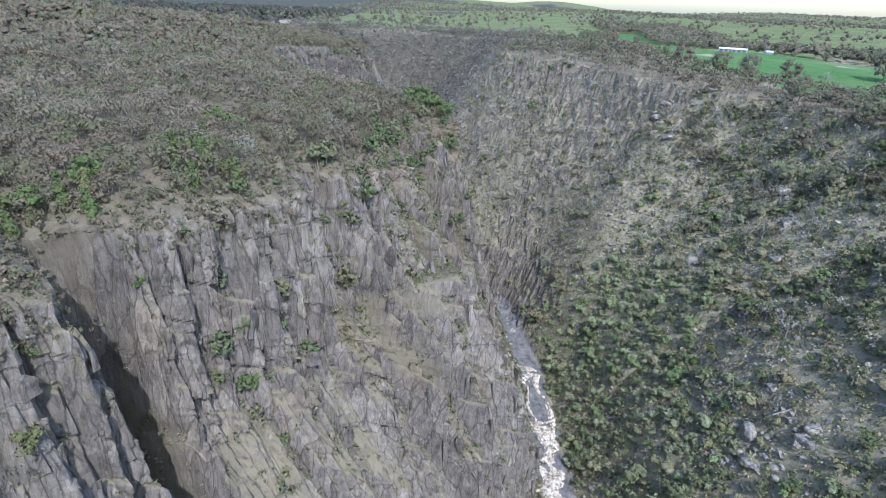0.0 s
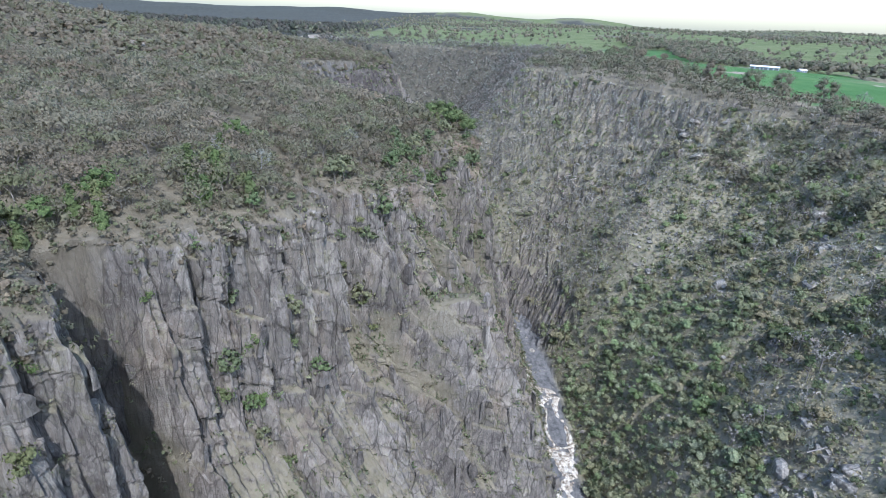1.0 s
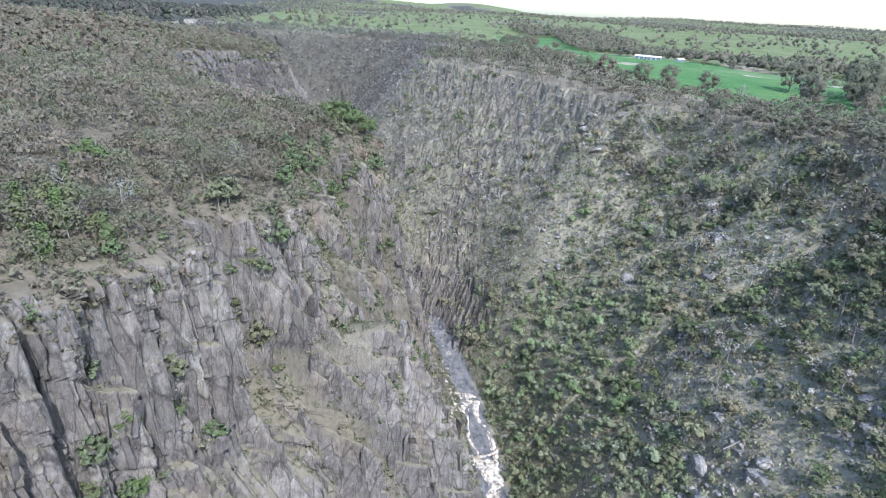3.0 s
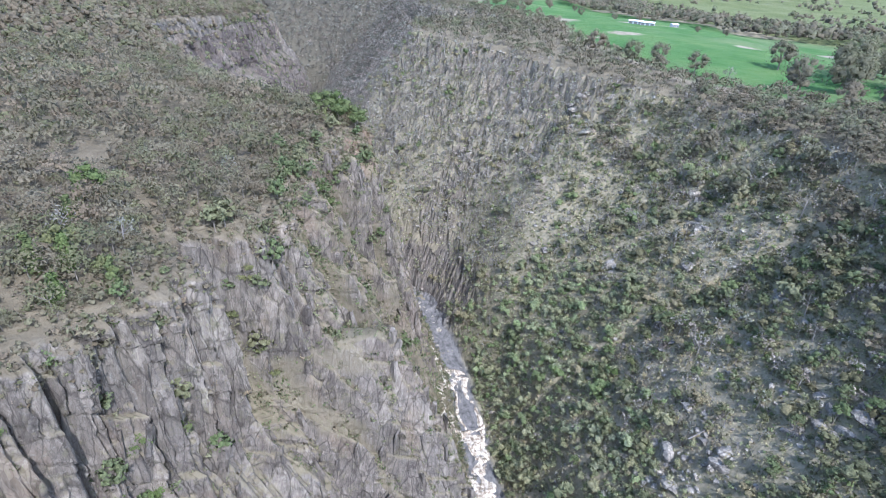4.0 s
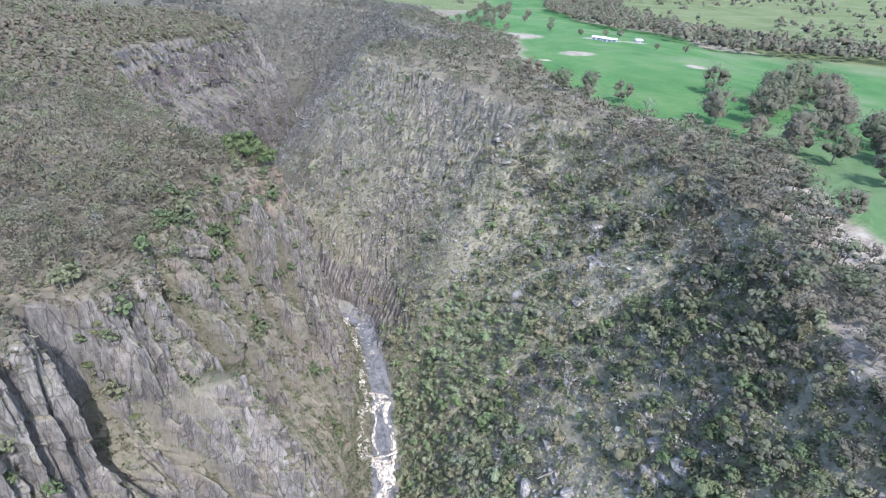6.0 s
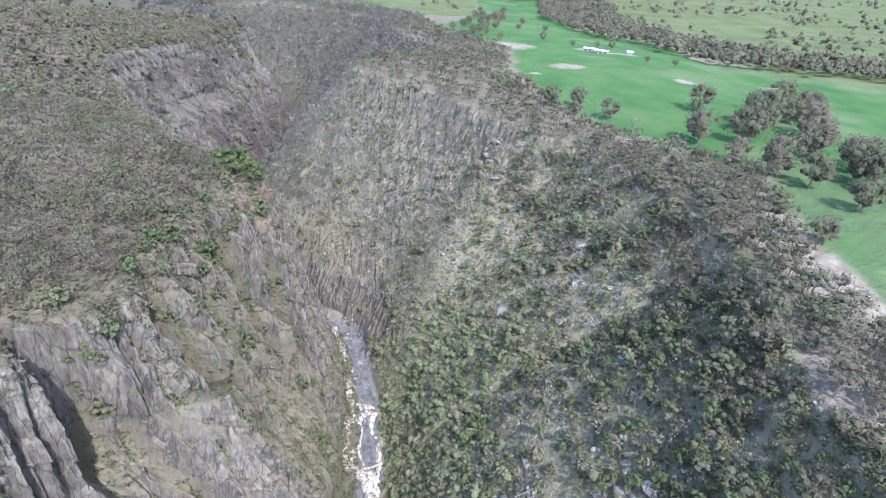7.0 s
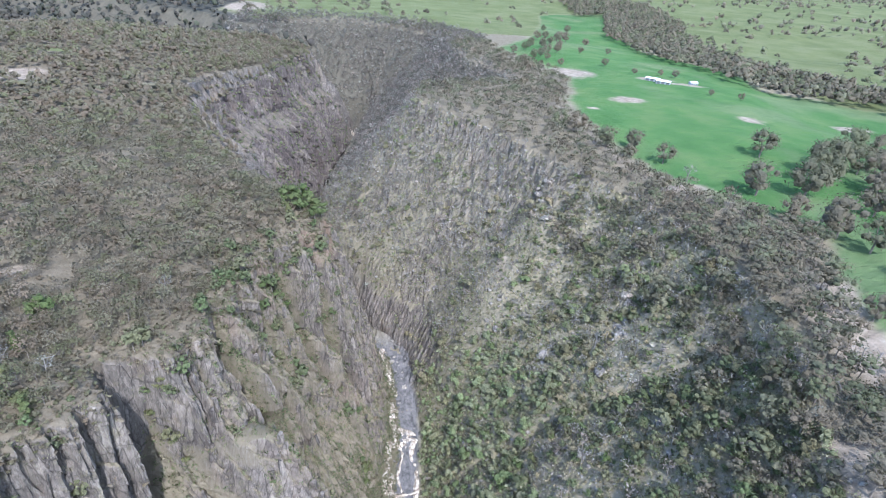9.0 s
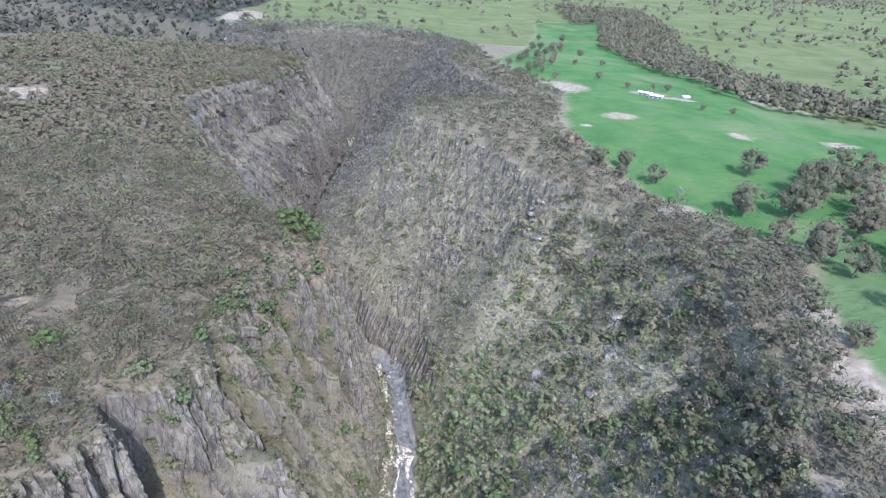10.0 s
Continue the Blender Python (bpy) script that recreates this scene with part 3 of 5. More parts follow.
def leaves(r, centres, radii, count, leaf, flat=.75, core=.7, lift=.6):
    """Sprays of leaves round clumps: triangles that face outwards, unevenly, and a dense heart in each clump.
    Returns points, leaf triangles, heart quads, tint, soft normals."""
    k = r.integers(0, len(centres), count)
    d = r.normal(size=(count, 3))
    d /= np.linalg.norm(d, axis=1)[:, None]
    d[:, 2] = np.where(d[:, 2] < -.4, -d[:, 2], d[:, 2])
    p = centres[k] + d * (radii[k] * r.uniform(.4, 1.25, count))[:, None] * np.array([1, 1, flat])
    n = d + r.normal(scale=.5, size=(count, 3))
    n /= np.linalg.norm(n, axis=1)[:, None]
    a = np.cross(n, r.normal(size=(count, 3)))
    a /= np.linalg.norm(a, axis=1)[:, None]
    b = np.cross(n, a)
    s, w = leaf * r.uniform(.6, 1.3, count)[:, None], leaf * r.uniform(.5, 1.0, count)[:, None]
    v = np.stack([p - a * s * .5 - b * w * .3, p + a * s * .5 - b * w * .3, p + b * w * .6 + a * s * r.uniform(-.3, .3, (count, 1))], 1).reshape(-1, 3)
    # tops of clumps tinted lighter, undersides darker: light from above put into colour
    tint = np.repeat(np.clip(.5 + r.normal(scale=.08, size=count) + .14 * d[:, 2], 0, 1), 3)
    f = np.arange(count * 3).reshape(-1, 3)
    soft_n = np.repeat(.5 * d + .35 * n + np.array([0, 0, lift]), 3, axis=0)
    hearts = np.zeros((0, 3), int)
    if core:
        corner, sides = LUMP
        lumps = corner[None] * r.uniform(.62, 1.3, (len(centres), 12, 1)) * core * np.array([1, 1, flat]) * radii[:, None, None]
        a2 = r.uniform(0, 1.5, len(centres))
        c2, s2 = np.cos(a2)[:, None], np.sin(a2)[:, None]
        lumps = np.stack([lumps[..., 0] * c2 - lumps[..., 1] * s2, lumps[..., 0] * s2 + lumps[..., 1] * c2, lumps[..., 2]], -1) + centres[:, None]
        hearts = (sides[None] + len(v) + 12 * np.arange(len(centres))[:, None, None]).reshape(-1, 3)
        v = np.concatenate([v, lumps.reshape(-1, 3)])
        # hearts carry the same painted light: paler above, darker below
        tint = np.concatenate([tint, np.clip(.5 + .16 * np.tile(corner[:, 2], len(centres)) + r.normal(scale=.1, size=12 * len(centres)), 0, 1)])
        soft_n = np.concatenate([soft_n, np.tile(.5 * corner + np.array([0, 0, lift]), (len(centres), 1))])
    return v, f, hearts, tint, soft_n


def stick(a, b, ra, rb, sides=5):
    a, b = np.array(a, float), np.array(b, float)
    n = (b - a) / np.linalg.norm(b - a)
    u = np.cross(n, (.31, .95, .1))
    u /= np.linalg.norm(u)
    w = np.cross(n, u)
    ang = np.arange(sides) * 2 * np.pi / sides
    ring = np.cos(ang)[:, None] * u + np.sin(ang)[:, None] * w
    v = np.concatenate([a + ring * ra, b + ring * rb])
    i = np.arange(sides)
    j = (i + 1) % sides
    return v, np.stack([i, j, j + sides, i + sides], 1)


def joined(pieces):
    vs, fs, off = [], [], 0
    for v, f in pieces:
        vs.append(v)
        fs.append(f + off)
        off += len(v)
    return np.concatenate(vs), np.concatenate(fs)


def gum(r, height, width, count, leaf, limbs=5, core=.62, lift=.6):
    """A tree with a tapered trunk, limbs and a crown of leaf clumps. Returns crown (v, f, tint) and wood (v, f)."""
    lean = r.normal(scale=.06, size=2) * height
    fork = np.array([lean[0] * .5, lean[1] * .5, height * .38])
    wood = [stick((0, 0, -.8), fork, .028 * height, .018 * height)]
    centres, radii = [], []
    for i in range(limbs):
        a = i * 2 * math.pi / limbs + r.uniform(-.5, .5)
        d = width * .5 * r.uniform(.35, .72)
        tip = np.array([fork[0] + d * math.cos(a), fork[1] + d * math.sin(a), height * r.uniform(.48, .84)])
        wood.append(stick(fork, tip, .013 * height, .004 * height, 3))
        centres.append(tip)
        radii.append(width * r.uniform(.21, .32))
    centres.append(np.array([lean[0], lean[1], height * .86]))
    radii.append(width * .27)
    return leaves(r, np.array(centres), np.array(radii), count, leaf, .75, core, lift), joined(wood)


def globe(r, height, width, count, leaf):
    """A broad round tree whose crown reaches nearly to the grass."""
    wood = [stick((0, 0, -.8), (0, 0, height * .4), .03 * height, .02 * height)]
    centres, radii = [], []
    for i in range(22):
        d = r.normal(size=3)
        d /= np.linalg.norm(d)
        c = np.array([d[0] * width * .33, d[1] * width * .33, height * (.56 + .30 * d[2])])
        centres.append(c)
        radii.append(width * r.uniform(.15, .24))
        if i % 3 == 0:
            wood.append(stick((0, 0, height * .3), c, .012 * height, .004 * height, 3))
    return leaves(r, np.array(centres), np.array(radii), count, leaf, .9, .5), joined(wood)


def pine(r, height, width, count, leaf):
    """A dense upright native cypress."""
    zs = np.linspace(.16, .93, 9)
    centres = np.array([(r.normal(scale=.05) * width, r.normal(scale=.05) * width, z * height) for z in zs])
    radii = np.array([width * .5 * (1 - .72 * abs(z - .3) / .65) * r.uniform(.85, 1.15) for z in zs])
    return leaves(r, centres, radii, count, leaf, 1.0, .75), stick((0, 0, -.8), (0, 0, height * .7), .03 * height, .01 * height)


def shrub(r, height, width, count, leaf, k=4, core=.55):
    centres = np.array([(r.normal(scale=.2) * width, r.normal(scale=.2) * width, height * r.uniform(.4, .72)) for _ in range(k)])
    radii = np.array([width * r.uniform(.26, .4) for _ in range(k)])
    return leaves(r, centres, radii, count, leaf, .85, core), stick((0, 0, -.6), (0, 0, height * .55), .035 * height, .015 * height, 3)


def bare_tree(r, height, width, twigs, twig):
    """A grey, nearly leafless tree: stem, forked limbs and a haze of twigs."""
    lean = r.normal(scale=.08, size=2) * height
    top = np.array([lean[0], lean[1], height * .9])
    wood = [stick((0, 0, -.8), top * .5, .032 * height, .024 * height, 4), stick(top * .5, top, .024 * height, .008 * height, 3)]
    tips = [top]
    for i in range(5):
        a = i * 2.4 + r.uniform(-.5, .5)
        s = top * r.uniform(.35, .75)
        e = s + np.array([math.cos(a) * width * .5 * r.uniform(.5, 1), math.sin(a) * width * .5 * r.uniform(.5, 1), height * r.uniform(.14, .3)])
        wood.append(stick(s, e, .014 * height, .006 * height, 3))
        tips.append(e)
    return leaves(r, np.array(tips), np.full(len(tips), width * .2), twigs, twig, 1.1, 0), joined(wood)


def scattered(name, kit, leaf_mat, wood_mat, x, y, scale, label, category, sink=0.0, keep_wood=True, tint_bias=None, feet=None, spread=.26):
    """Many plants joined into one mesh of kind stuff, each turned and sized on its own."""
    r = np.random.default_rng(len(x) + 17)
    z = (height_at(x, y) if feet is None else feet) - sink
    which = r.integers(0, len(kit), len(x))
    turn = r.uniform(0, 2 * np.pi, len(x))
    shade = r.normal(scale=spread, size=len(x)) + (0 if tint_bias is None else tint_bias)
    hue = np.clip(r.normal(.5, .3, len(x)), 0, 1)
    V, T, H, N, LF, HF, WF, off = [], [], [], [], [], [], [], 0
    for k, (crown, wood) in enumerate(kit):
        sel = np.nonzero(which == k)[0]
        if not len(sel):
            continue
        cv, cf, ch, ct, cn = crown
        if keep_wood:
            allv = np.concatenate([cv, wood[0]])
            allt = np.concatenate([ct, np.full(len(wood[0]), .5)])
            alln = np.concatenate([cn, np.zeros((len(wood[0]), 3))])
        else:
            allv, allt, alln = cv, ct, cn
        c, s_ = np.cos(turn[sel])[:, None], np.sin(turn[sel])[:, None]
        sc = scale[sel][:, None]
        tall = sc * r.uniform(.85, 1.2, (len(sel), 1))
        px = (allv[None, :, 0] * c - allv[None, :, 1] * s_) * sc + x[sel][:, None]
        py = (allv[None, :, 0] * s_ + allv[None, :, 1] * c) * sc + y[sel][:, None]
        pz = allv[None, :, 2] * tall + z[sel][:, None]
        V.append(np.stack([px, py, pz], -1).reshape(-1, 3))
        N.append(np.stack([alln[None, :, 0] * c - alln[None, :, 1] * s_, alln[None, :, 0] * s_ + alln[None, :, 1] * c, alln[None, :, 2] + 0 * c], -1).reshape(-1, 3))
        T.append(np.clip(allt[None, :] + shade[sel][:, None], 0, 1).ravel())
        H.append(np.repeat(hue[sel], len(allv)))
        step = (np.arange(len(sel)) * len(allv))[:, None, None] + off
        LF.append((cf[None] + step).reshape(-1, 3))
        HF.append((ch[None] + step).reshape(-1, 3))
        if keep_wood:
            WF.append((wood[1][None] + len(cv) + step).reshape(-1, 4))
        off += len(sel) * len(allv)
    lf, hf = np.concatenate(LF), np.concatenate(HF)
    wf = np.concatenate(WF) if WF else np.zeros((0, 4), np.int32)
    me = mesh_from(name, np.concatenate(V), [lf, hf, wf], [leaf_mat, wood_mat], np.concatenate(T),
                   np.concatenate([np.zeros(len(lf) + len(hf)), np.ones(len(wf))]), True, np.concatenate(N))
    me.attributes.new("hue", "FLOAT", "POINT").data.foreach_set("value", np.concatenate(H).astype(np.float32))
    return tagged(new(name, me), label, category, kind="stuff")


def single_kit(name, kit, leaf_mat, wood_mat):
    """Shared meshes for plants that stand as things of their own."""
    out = []
    for crown, wood in kit:
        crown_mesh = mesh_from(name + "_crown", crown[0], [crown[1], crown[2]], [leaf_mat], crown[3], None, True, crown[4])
        crown_mesh.attributes.new("lone", "FLOAT", "POINT").data.foreach_set("value", np.ones(len(crown[0]), np.float32))
        out.append((crown_mesh, mesh_from(name + "_trunk", wood[0], wood[1], [wood_mat])))
    return out


def stand(name, meshes, x, y, scale, label, category, group="", sink=.1, r=rng, tall=1.0, foot=None):
    """One plant: an empty at its foot with trunk and crown."""
    base = tagged(new(name), label, category, group)
    z = (float(height_at(np.array([x]), np.array([y]))[0]) if foot is None else foot) - sink
    base.matrix_world = pose(x, y, z, 0, 0, r.uniform(0, 360)) @ Matrix.Diagonal((scale, scale, scale * tall, 1))
    crown_mesh, trunk_mesh = meshes
    for part_name, me in (("trunk", trunk_mesh), ("crown", crown_mesh)):
        ob = new(part_name, me)
        ob.parent = base
    return base


def jitter(x0, x1, y0, y1, step, seed):
    r = np.random.default_rng(seed)
    gx, gy = np.meshgrid(np.arange(x0, x1, step), np.arange(y0, y1, step))
    x = gx.ravel() + r.uniform(-.55, .55, gx.size) * step
    y = gy.ravel() + r.uniform(-.55, .55, gy.size) * step
    return x, y, r


# ---- the west cliff: a sheet of jointed blocks in front of the slope ----
probe = np.arange(-150.0, 40.0, .3)


def soften(a, n, axis):
    k = np.ones(2 * n + 1) / (2 * n + 1)
    pad = np.pad(a, [(n, n) if i == axis else (0, 0) for i in range(a.ndim)], mode="edge")
    return np.apply_along_axis(lambda v: np.convolve(v, k, "valid"), axis, pad)


def cliff_face(cs, cv, ox, oy, tx, ty, rise, ds, dv, east=False):
    """How far the slope stands out from a leaning plane, at each place along the wall and up the plane."""
    reach = probe - 190 if east else probe
    q, t = np.meshgrid(reach, cs)
    px, py = (q * ox + t * tx).ravel(), (q * oy + t * ty).ravel()
    sv = survey(px, py)
    h = np.where((sv[5] & ~sv[6]) if east else (sv[6] | (sv[7] & ~sv[5])), ground_base(px, py, sv), -150.0).reshape(q.shape)
    ce, se = math.cos(rise), math.sin(rise)
    out = np.zeros((len(cs), len(cv)))
    for i in range(len(cs)):
        zz, qq = h[i], reach
        steps = 8
        f = np.arange(steps) / steps
        zz = (zz[:-1, None] + (zz[1:] - zz[:-1])[:, None] * f).ravel()
        qq = (qq[:-1, None] + (qq[1:] - qq[:-1])[:, None] * f).ravel()
        v, n = ce * zz - se * qq, se * zz + ce * qq
        k = np.round((v - cv[0]) / dv).astype(int)
        ok = (k >= 0) & (k < len(cv))
        row = np.full(len(cv), -1e9)
        np.maximum.at(row, k[ok], n[ok])
        have = row > -1e8
        out[i] = np.interp(cv, cv[have], row[have])
    raw = out.copy()
    # no notch cuts in more steeply than the sheet can carry
    for i in range(1, len(cs)):
        out[i] = np.maximum(out[i], out[i - 1] - 3.2 * ds)
    for i in range(len(cs) - 2, -1, -1):
        out[i] = np.maximum(out[i], out[i + 1] - 3.2 * ds)
    hold = (smooth(4, 18, cs - cs[0]) * smooth(4, 18, cs[-1] - cs))[:, None]
    out = raw + (out - raw) * hold
    return soften(soften(out, max(1, round(.9 / ds)), 0), max(1, round(.8 / dv)), 1)


def saw(u, w, tall, k):
    """Leaning-out slabs: each swells along the wall and breaks off at its far side; their size changes from piece to piece."""
    i = np.floor(u)
    f = u - i
    cut = .72 + .2 * hash2(i, 0 * i, k)
    tooth = np.where(f < cut, f / cut, (1 - f) / (1 - cut))
    j = np.floor(w / tall + 7 * hash2(i, 0 * i, k + 1) + .12 * f)
    return tooth * (.35 + .65 * hash2(i, j, k + 2)) + .5 * (hash2(i, j, k + 3) - .5) - .3


def make_cliff(facing, s0, s1, ds, dv, grain, wall_shade, label, rise=radians(32), v0=-118.0, v1=66.0, east=False):
    """A sheet of jointed blocks along the wall that looks towards the given bearing."""
    ox, oy, tx, ty = math.cos(facing), math.sin(facing), -math.sin(facing), math.cos(facing)
    ce, se = math.cos(rise), math.sin(rise)
    cs, cv = np.arange(s0, s1, ds), np.arange(v0, v1, dv)
    CH = cliff_face(cs, cv, ox, oy, tx, ty, rise, ds, dv, east)
    SS, SV = np.meshgrid(cs, cv, indexing="ij")
    CQ, SZ = ce * CH - se * SV, se * CH + ce * SV
    n = max(1, round(1.8 / ds))
    wide = soften(soften(CH, n, 0), n, 1)
    hs, hv = np.gradient(wide, cs, axis=0), np.gradient(wide, cv, axis=1)
    # how upright the broad face is: 1 for a wall, 0 for a level ledge
    nz = (se - ce * hv) / np.sqrt(1 + hs ** 2 + hv ** 2)
    upright = smooth(.88, .45, nz)
    CX, SY = CQ * ox + SS * tx, CQ * oy + SS * ty
    warp = 1.6 * fbm(SS / 15, SZ / 40, 602, 2) + .35 * fbm(SS / 3, SZ / 6, 603, 2)
    along = (SS + .12 * CQ + warp - .05 * SZ) / grain
    up_w = (SZ + .22 * SS + 2.5 * fbm(SS / 12, SZ / 12, 604, 2)) / grain
    bulge = 4.4 * saw(along / 14.5, up_w, 46, 611) + 4.4 * saw(along / 5.6 + .3, up_w, 15, 621) + 1.9 * saw(along / 2.3, up_w, 6.5, 631) + .5 * saw(along / 1.05, up_w, 3.4, 641)
    # level joints: courses set back a little, one above another
    course = (up_w / 9.5) % 1
    bulge = bulge + .8 * (.5 - course) * smooth(.45, .7, vnoise(SS / 9, SZ / 12, 642)) + .25 * fbm(SS / 1.3, SZ / 1.3, 645, 2)
    bulge = (grain * bulge + .8) * (.12 + .88 * upright)
    cut = 0 * SS if (east or wall_shade) else clefts(SS, SZ)
    if east:
        bulge = np.maximum(.6 * bulge, .3 * bulge + .2)
    elif not wall_shade:
        bulge = bulge - cut
    rim_top = plateau(CX.ravel(), SY.ravel(), np.zeros(CX.size), np.full(CX.size, 99.0), np.ones(CX.size, bool)).reshape(CX.shape)
    bulge = bulge * smooth(-.2, 2.6, rim_top - SZ) + .35
    bulge = bulge * smooth(FLOOR_Z + 1, FLOOR_Z + 9, SZ)
    hold = smooth(0, 12, SS - s0) * smooth(0, 12, s1 - SS)
    if east:
        hold = hold * smooth(-82, -95, SZ + 8 * fbm(SS / 10, SZ / 10, 683, 2)) * smooth(.35, .75, upright)
    bulge = bulge * hold - 1.5 * (1 - hold)
    gq, gz = CQ + bulge * (.9 * ce + .1) - 1.0 * smooth(-.2, .6, SZ - rim_top), np.minimum(SZ + bulge * se * .35, rim_top + .15)
    FX, FY, FZ = gq * ox + SS * tx, gq * oy + SS * ty, gz
    tu = np.stack([np.gradient(FX, axis=0), np.gradient(FY, axis=0), np.gradient(FZ, axis=0)], -1)
    tv = np.stack([np.gradient(FX, axis=1), np.gradient(FY, axis=1), np.gradient(FZ, axis=1)], -1)
    face_n = np.cross(tu, tv)
    face_n /= np.linalg.norm(face_n, axis=2)[..., None] + 1e-9
    up = np.abs(face_n[..., 2])
    sv = survey(FX.ravel(), FY.ravel())
    wild = rockiness(FX.ravel(), FY.ravel(), sv).reshape(FX.shape)
    n9 = fbm(SS / 5, SZ / 5, 651, 3)
    wild = wild * (1 - .9 * smooth(1.5, 6, cut))
    rock = np.clip((1 - smooth(.42, .74, up + .25 * n9)) * (.4 + .6 * smooth(.15, .55, wild + .4 * n9)) + .05 + .6 * wall_shade, 0, 1) * (1 - .55 * smooth(2, 7, cut))
    rust = np.maximum(1.6 * smooth(11, 5, np.hypot(FX - 3, (SY - 215) * .8) + 3 * n9) * smooth(-34, -20, SZ), .35 * smooth(.25, .5, fbm(SS / 14, SZ / 20, 661, 3)))
    ci = np.arange(FX.size).reshape(FX.shape)
    cq = np.stack([ci[:-1, :-1], ci[1:, :-1], ci[1:, 1:], ci[:-1, 1:]], -1).reshape(-1, 4)
    # nothing lies flat on the plateau or in the stream's bed
    cq = cq[((SZ - rim_top)[:-1, :-1].ravel() < .3) & (SZ[1:, 1:].ravel() > FLOOR_Z - .5) & (sv[5].reshape(FX.shape)[:-1, :-1].ravel() | (SZ - rim_top < -.5)[:-1, :-1].ravel())]
    me = mesh_from("cliff", np.stack([FX, FY, FZ], -1).reshape(-1, 3), cq, [GROUND])
    # the upper gorge wall also gets its painted shade, uneven in streaks
    for key, val in (("rock", rock), ("rust", 0 * FX if east or wall_shade else rust), ("forest", 0 * FX + .4 if east else np.maximum(smooth(-7, -2, SZ - rim_top), .55)), ("painted_shade", wall_shade * (.5 + .5 * smooth(-.3, .3, fbm(SS / 6, SZ / 30, 671, 3))) + 0 * FX), ("green", 0 * FX), ("pale", 0 * FX), ("bare", 0 * FX), ("bed", 0 * FX), ("farwood", 0 * FX)):
        me.attributes.new(key, "FLOAT", "POINT").data.foreach_set("value", val.ravel().astype(np.float32))
    ob = tagged(new("cliff", me), label, "cliff", kind="structure")
    return ob, cs, cut, SS, SY, SZ, FX, FY, FZ, face_n, up, rock, rim_top, bulge


FACING = radians(-25)
TX, TY = -math.sin(FACING), math.cos(FACING)
cliff, CS, cliff_cut, SS, SY, SZ, FX, FY, FZ, face_n, up, cliff_rock, rim_top, cliff_relief = make_cliff(FACING, 17.0, 246.0, .38, .42, 1.0, 0.0, "steep cliff of jointed grey-mauve rock with grassy ledges")
SLOT_WALL = make_cliff(radians(230), -190.0, -98.0, .6, .6, .8, 0.0, "low bluff of dark jointed rock above the stream", v0=20.0, v1=112.0, east=True)
FAR_WALL = make_cliff(radians(-5), 388.0, 622.0, 1.0, 1.1, 1.8, 1.0, "dark streaked rock wall of the upper gorge, its shade put into the colour")


def on_cliff(x, y):
    """The place on the cliff's face at about this plan position, and its outward normal."""
    z = float(ground_base(np.array([float(x)]), np.array([float(y)]))[0])
    i, j = int(np.clip(np.searchsorted(CS, x * TX + y * TY), 0, len(CS) - 1)), 0
    j = int(np.argmin(np.hypot(FX[i] - x, FY[i] - y) + .5 * np.abs(FZ[i] - z)))
    return FX[i, j], FY[i, j], FZ[i, j], face_n[i, j]


# ---- woods on the west plateau ----
def plant_context(x, y):
    s = survey(x, y)
    dl, al, dr, ar, ds, gorge, left_part, west = s
    return s, dl, dr, ds, gorge, left_part, west


KIT_GUM = [gum(np.random.default_rng(100 + i), h, w, 230, .7, 7, 0, 1.0) for i, (h, w) in enumerate([(5.8, 7.5), (6.8, 8), (4.8, 6.5), (7.2, 8.5), (5.6, 8.5)])]
KIT_RIM = [gum(np.random.default_rng(110 + i), h, w, 190, .55, 8, .36) for i, (h, w) in enumerate([(6.4, 7.0), (7.2, 7.5), (5.4, 6.5), (7.6, 8.0)])]
KIT_GUM_MID = [gum(np.random.default_rng(120 + i), h, w, 90, 1.05, 4, 0, 1.0) for i, (h, w) in enumerate([(5.8, 7.5), (6.8, 8), (5, 6.5), (6.4, 9)])]
KIT_GUM_FAR = [gum(np.random.default_rng(140 + i), h, w, 24, 1.4, 2, .6, 1.1) for i, (h, w) in enumerate([(6.2, 8), (7, 8.5), (6, 9)])]
KIT_SHRUB = [shrub(np.random.default_rng(160 + i), h, w, 70, .6, 3, .62) for i, (h, w) in enumerate([(2.1, 3.5), (2.6, 3.8), (1.8, 3.5), (3.2, 3.8)])]
KIT_SHRUB_FAR = [shrub(np.random.default_rng(180 + i), h, w, 18, .8, 1, .62) for i, (h, w) in enumerate([(1.9, 3.7), (2.5, 3.8), (2.2, 3.4)])]
KIT_LEDGE = [shrub(np.random.default_rng(175 + i), h, w, 16, .85, 2, 0) for i, (h, w) in enumerate([(1.9, 3.2), (2.5, 3.0), (2.2, 3.6), (3.2, 2.8)])]
KIT_TINY = [shrub(np.random.default_rng(150 + i), h, w, 5, 2.6, 1) for i, (h, w) in enumerate([(9, 13), (10, 12), (8, 14)])]
KIT_BARE = [bare_tree(np.random.default_rng(200 + i), h, w, 40, .68) for i, (h, w) in enumerate([(5.0, 3.8), (5.8, 4.2), (4.2, 3.4), (6.2, 4.0)])]
KIT_PINE = [pine(np.random.default_rng(220 + i), h, w, 420, .55) for i, (h, w) in enumerate([(8, 3.6), (6.5, 3.4), (7, 4.2)])]
KIT_ROUND = [globe(np.random.default_rng(240 + i), h, w, 1300, .62) for i, (h, w) in enumerate([(13, 14), (14, 15), (11, 12)])]


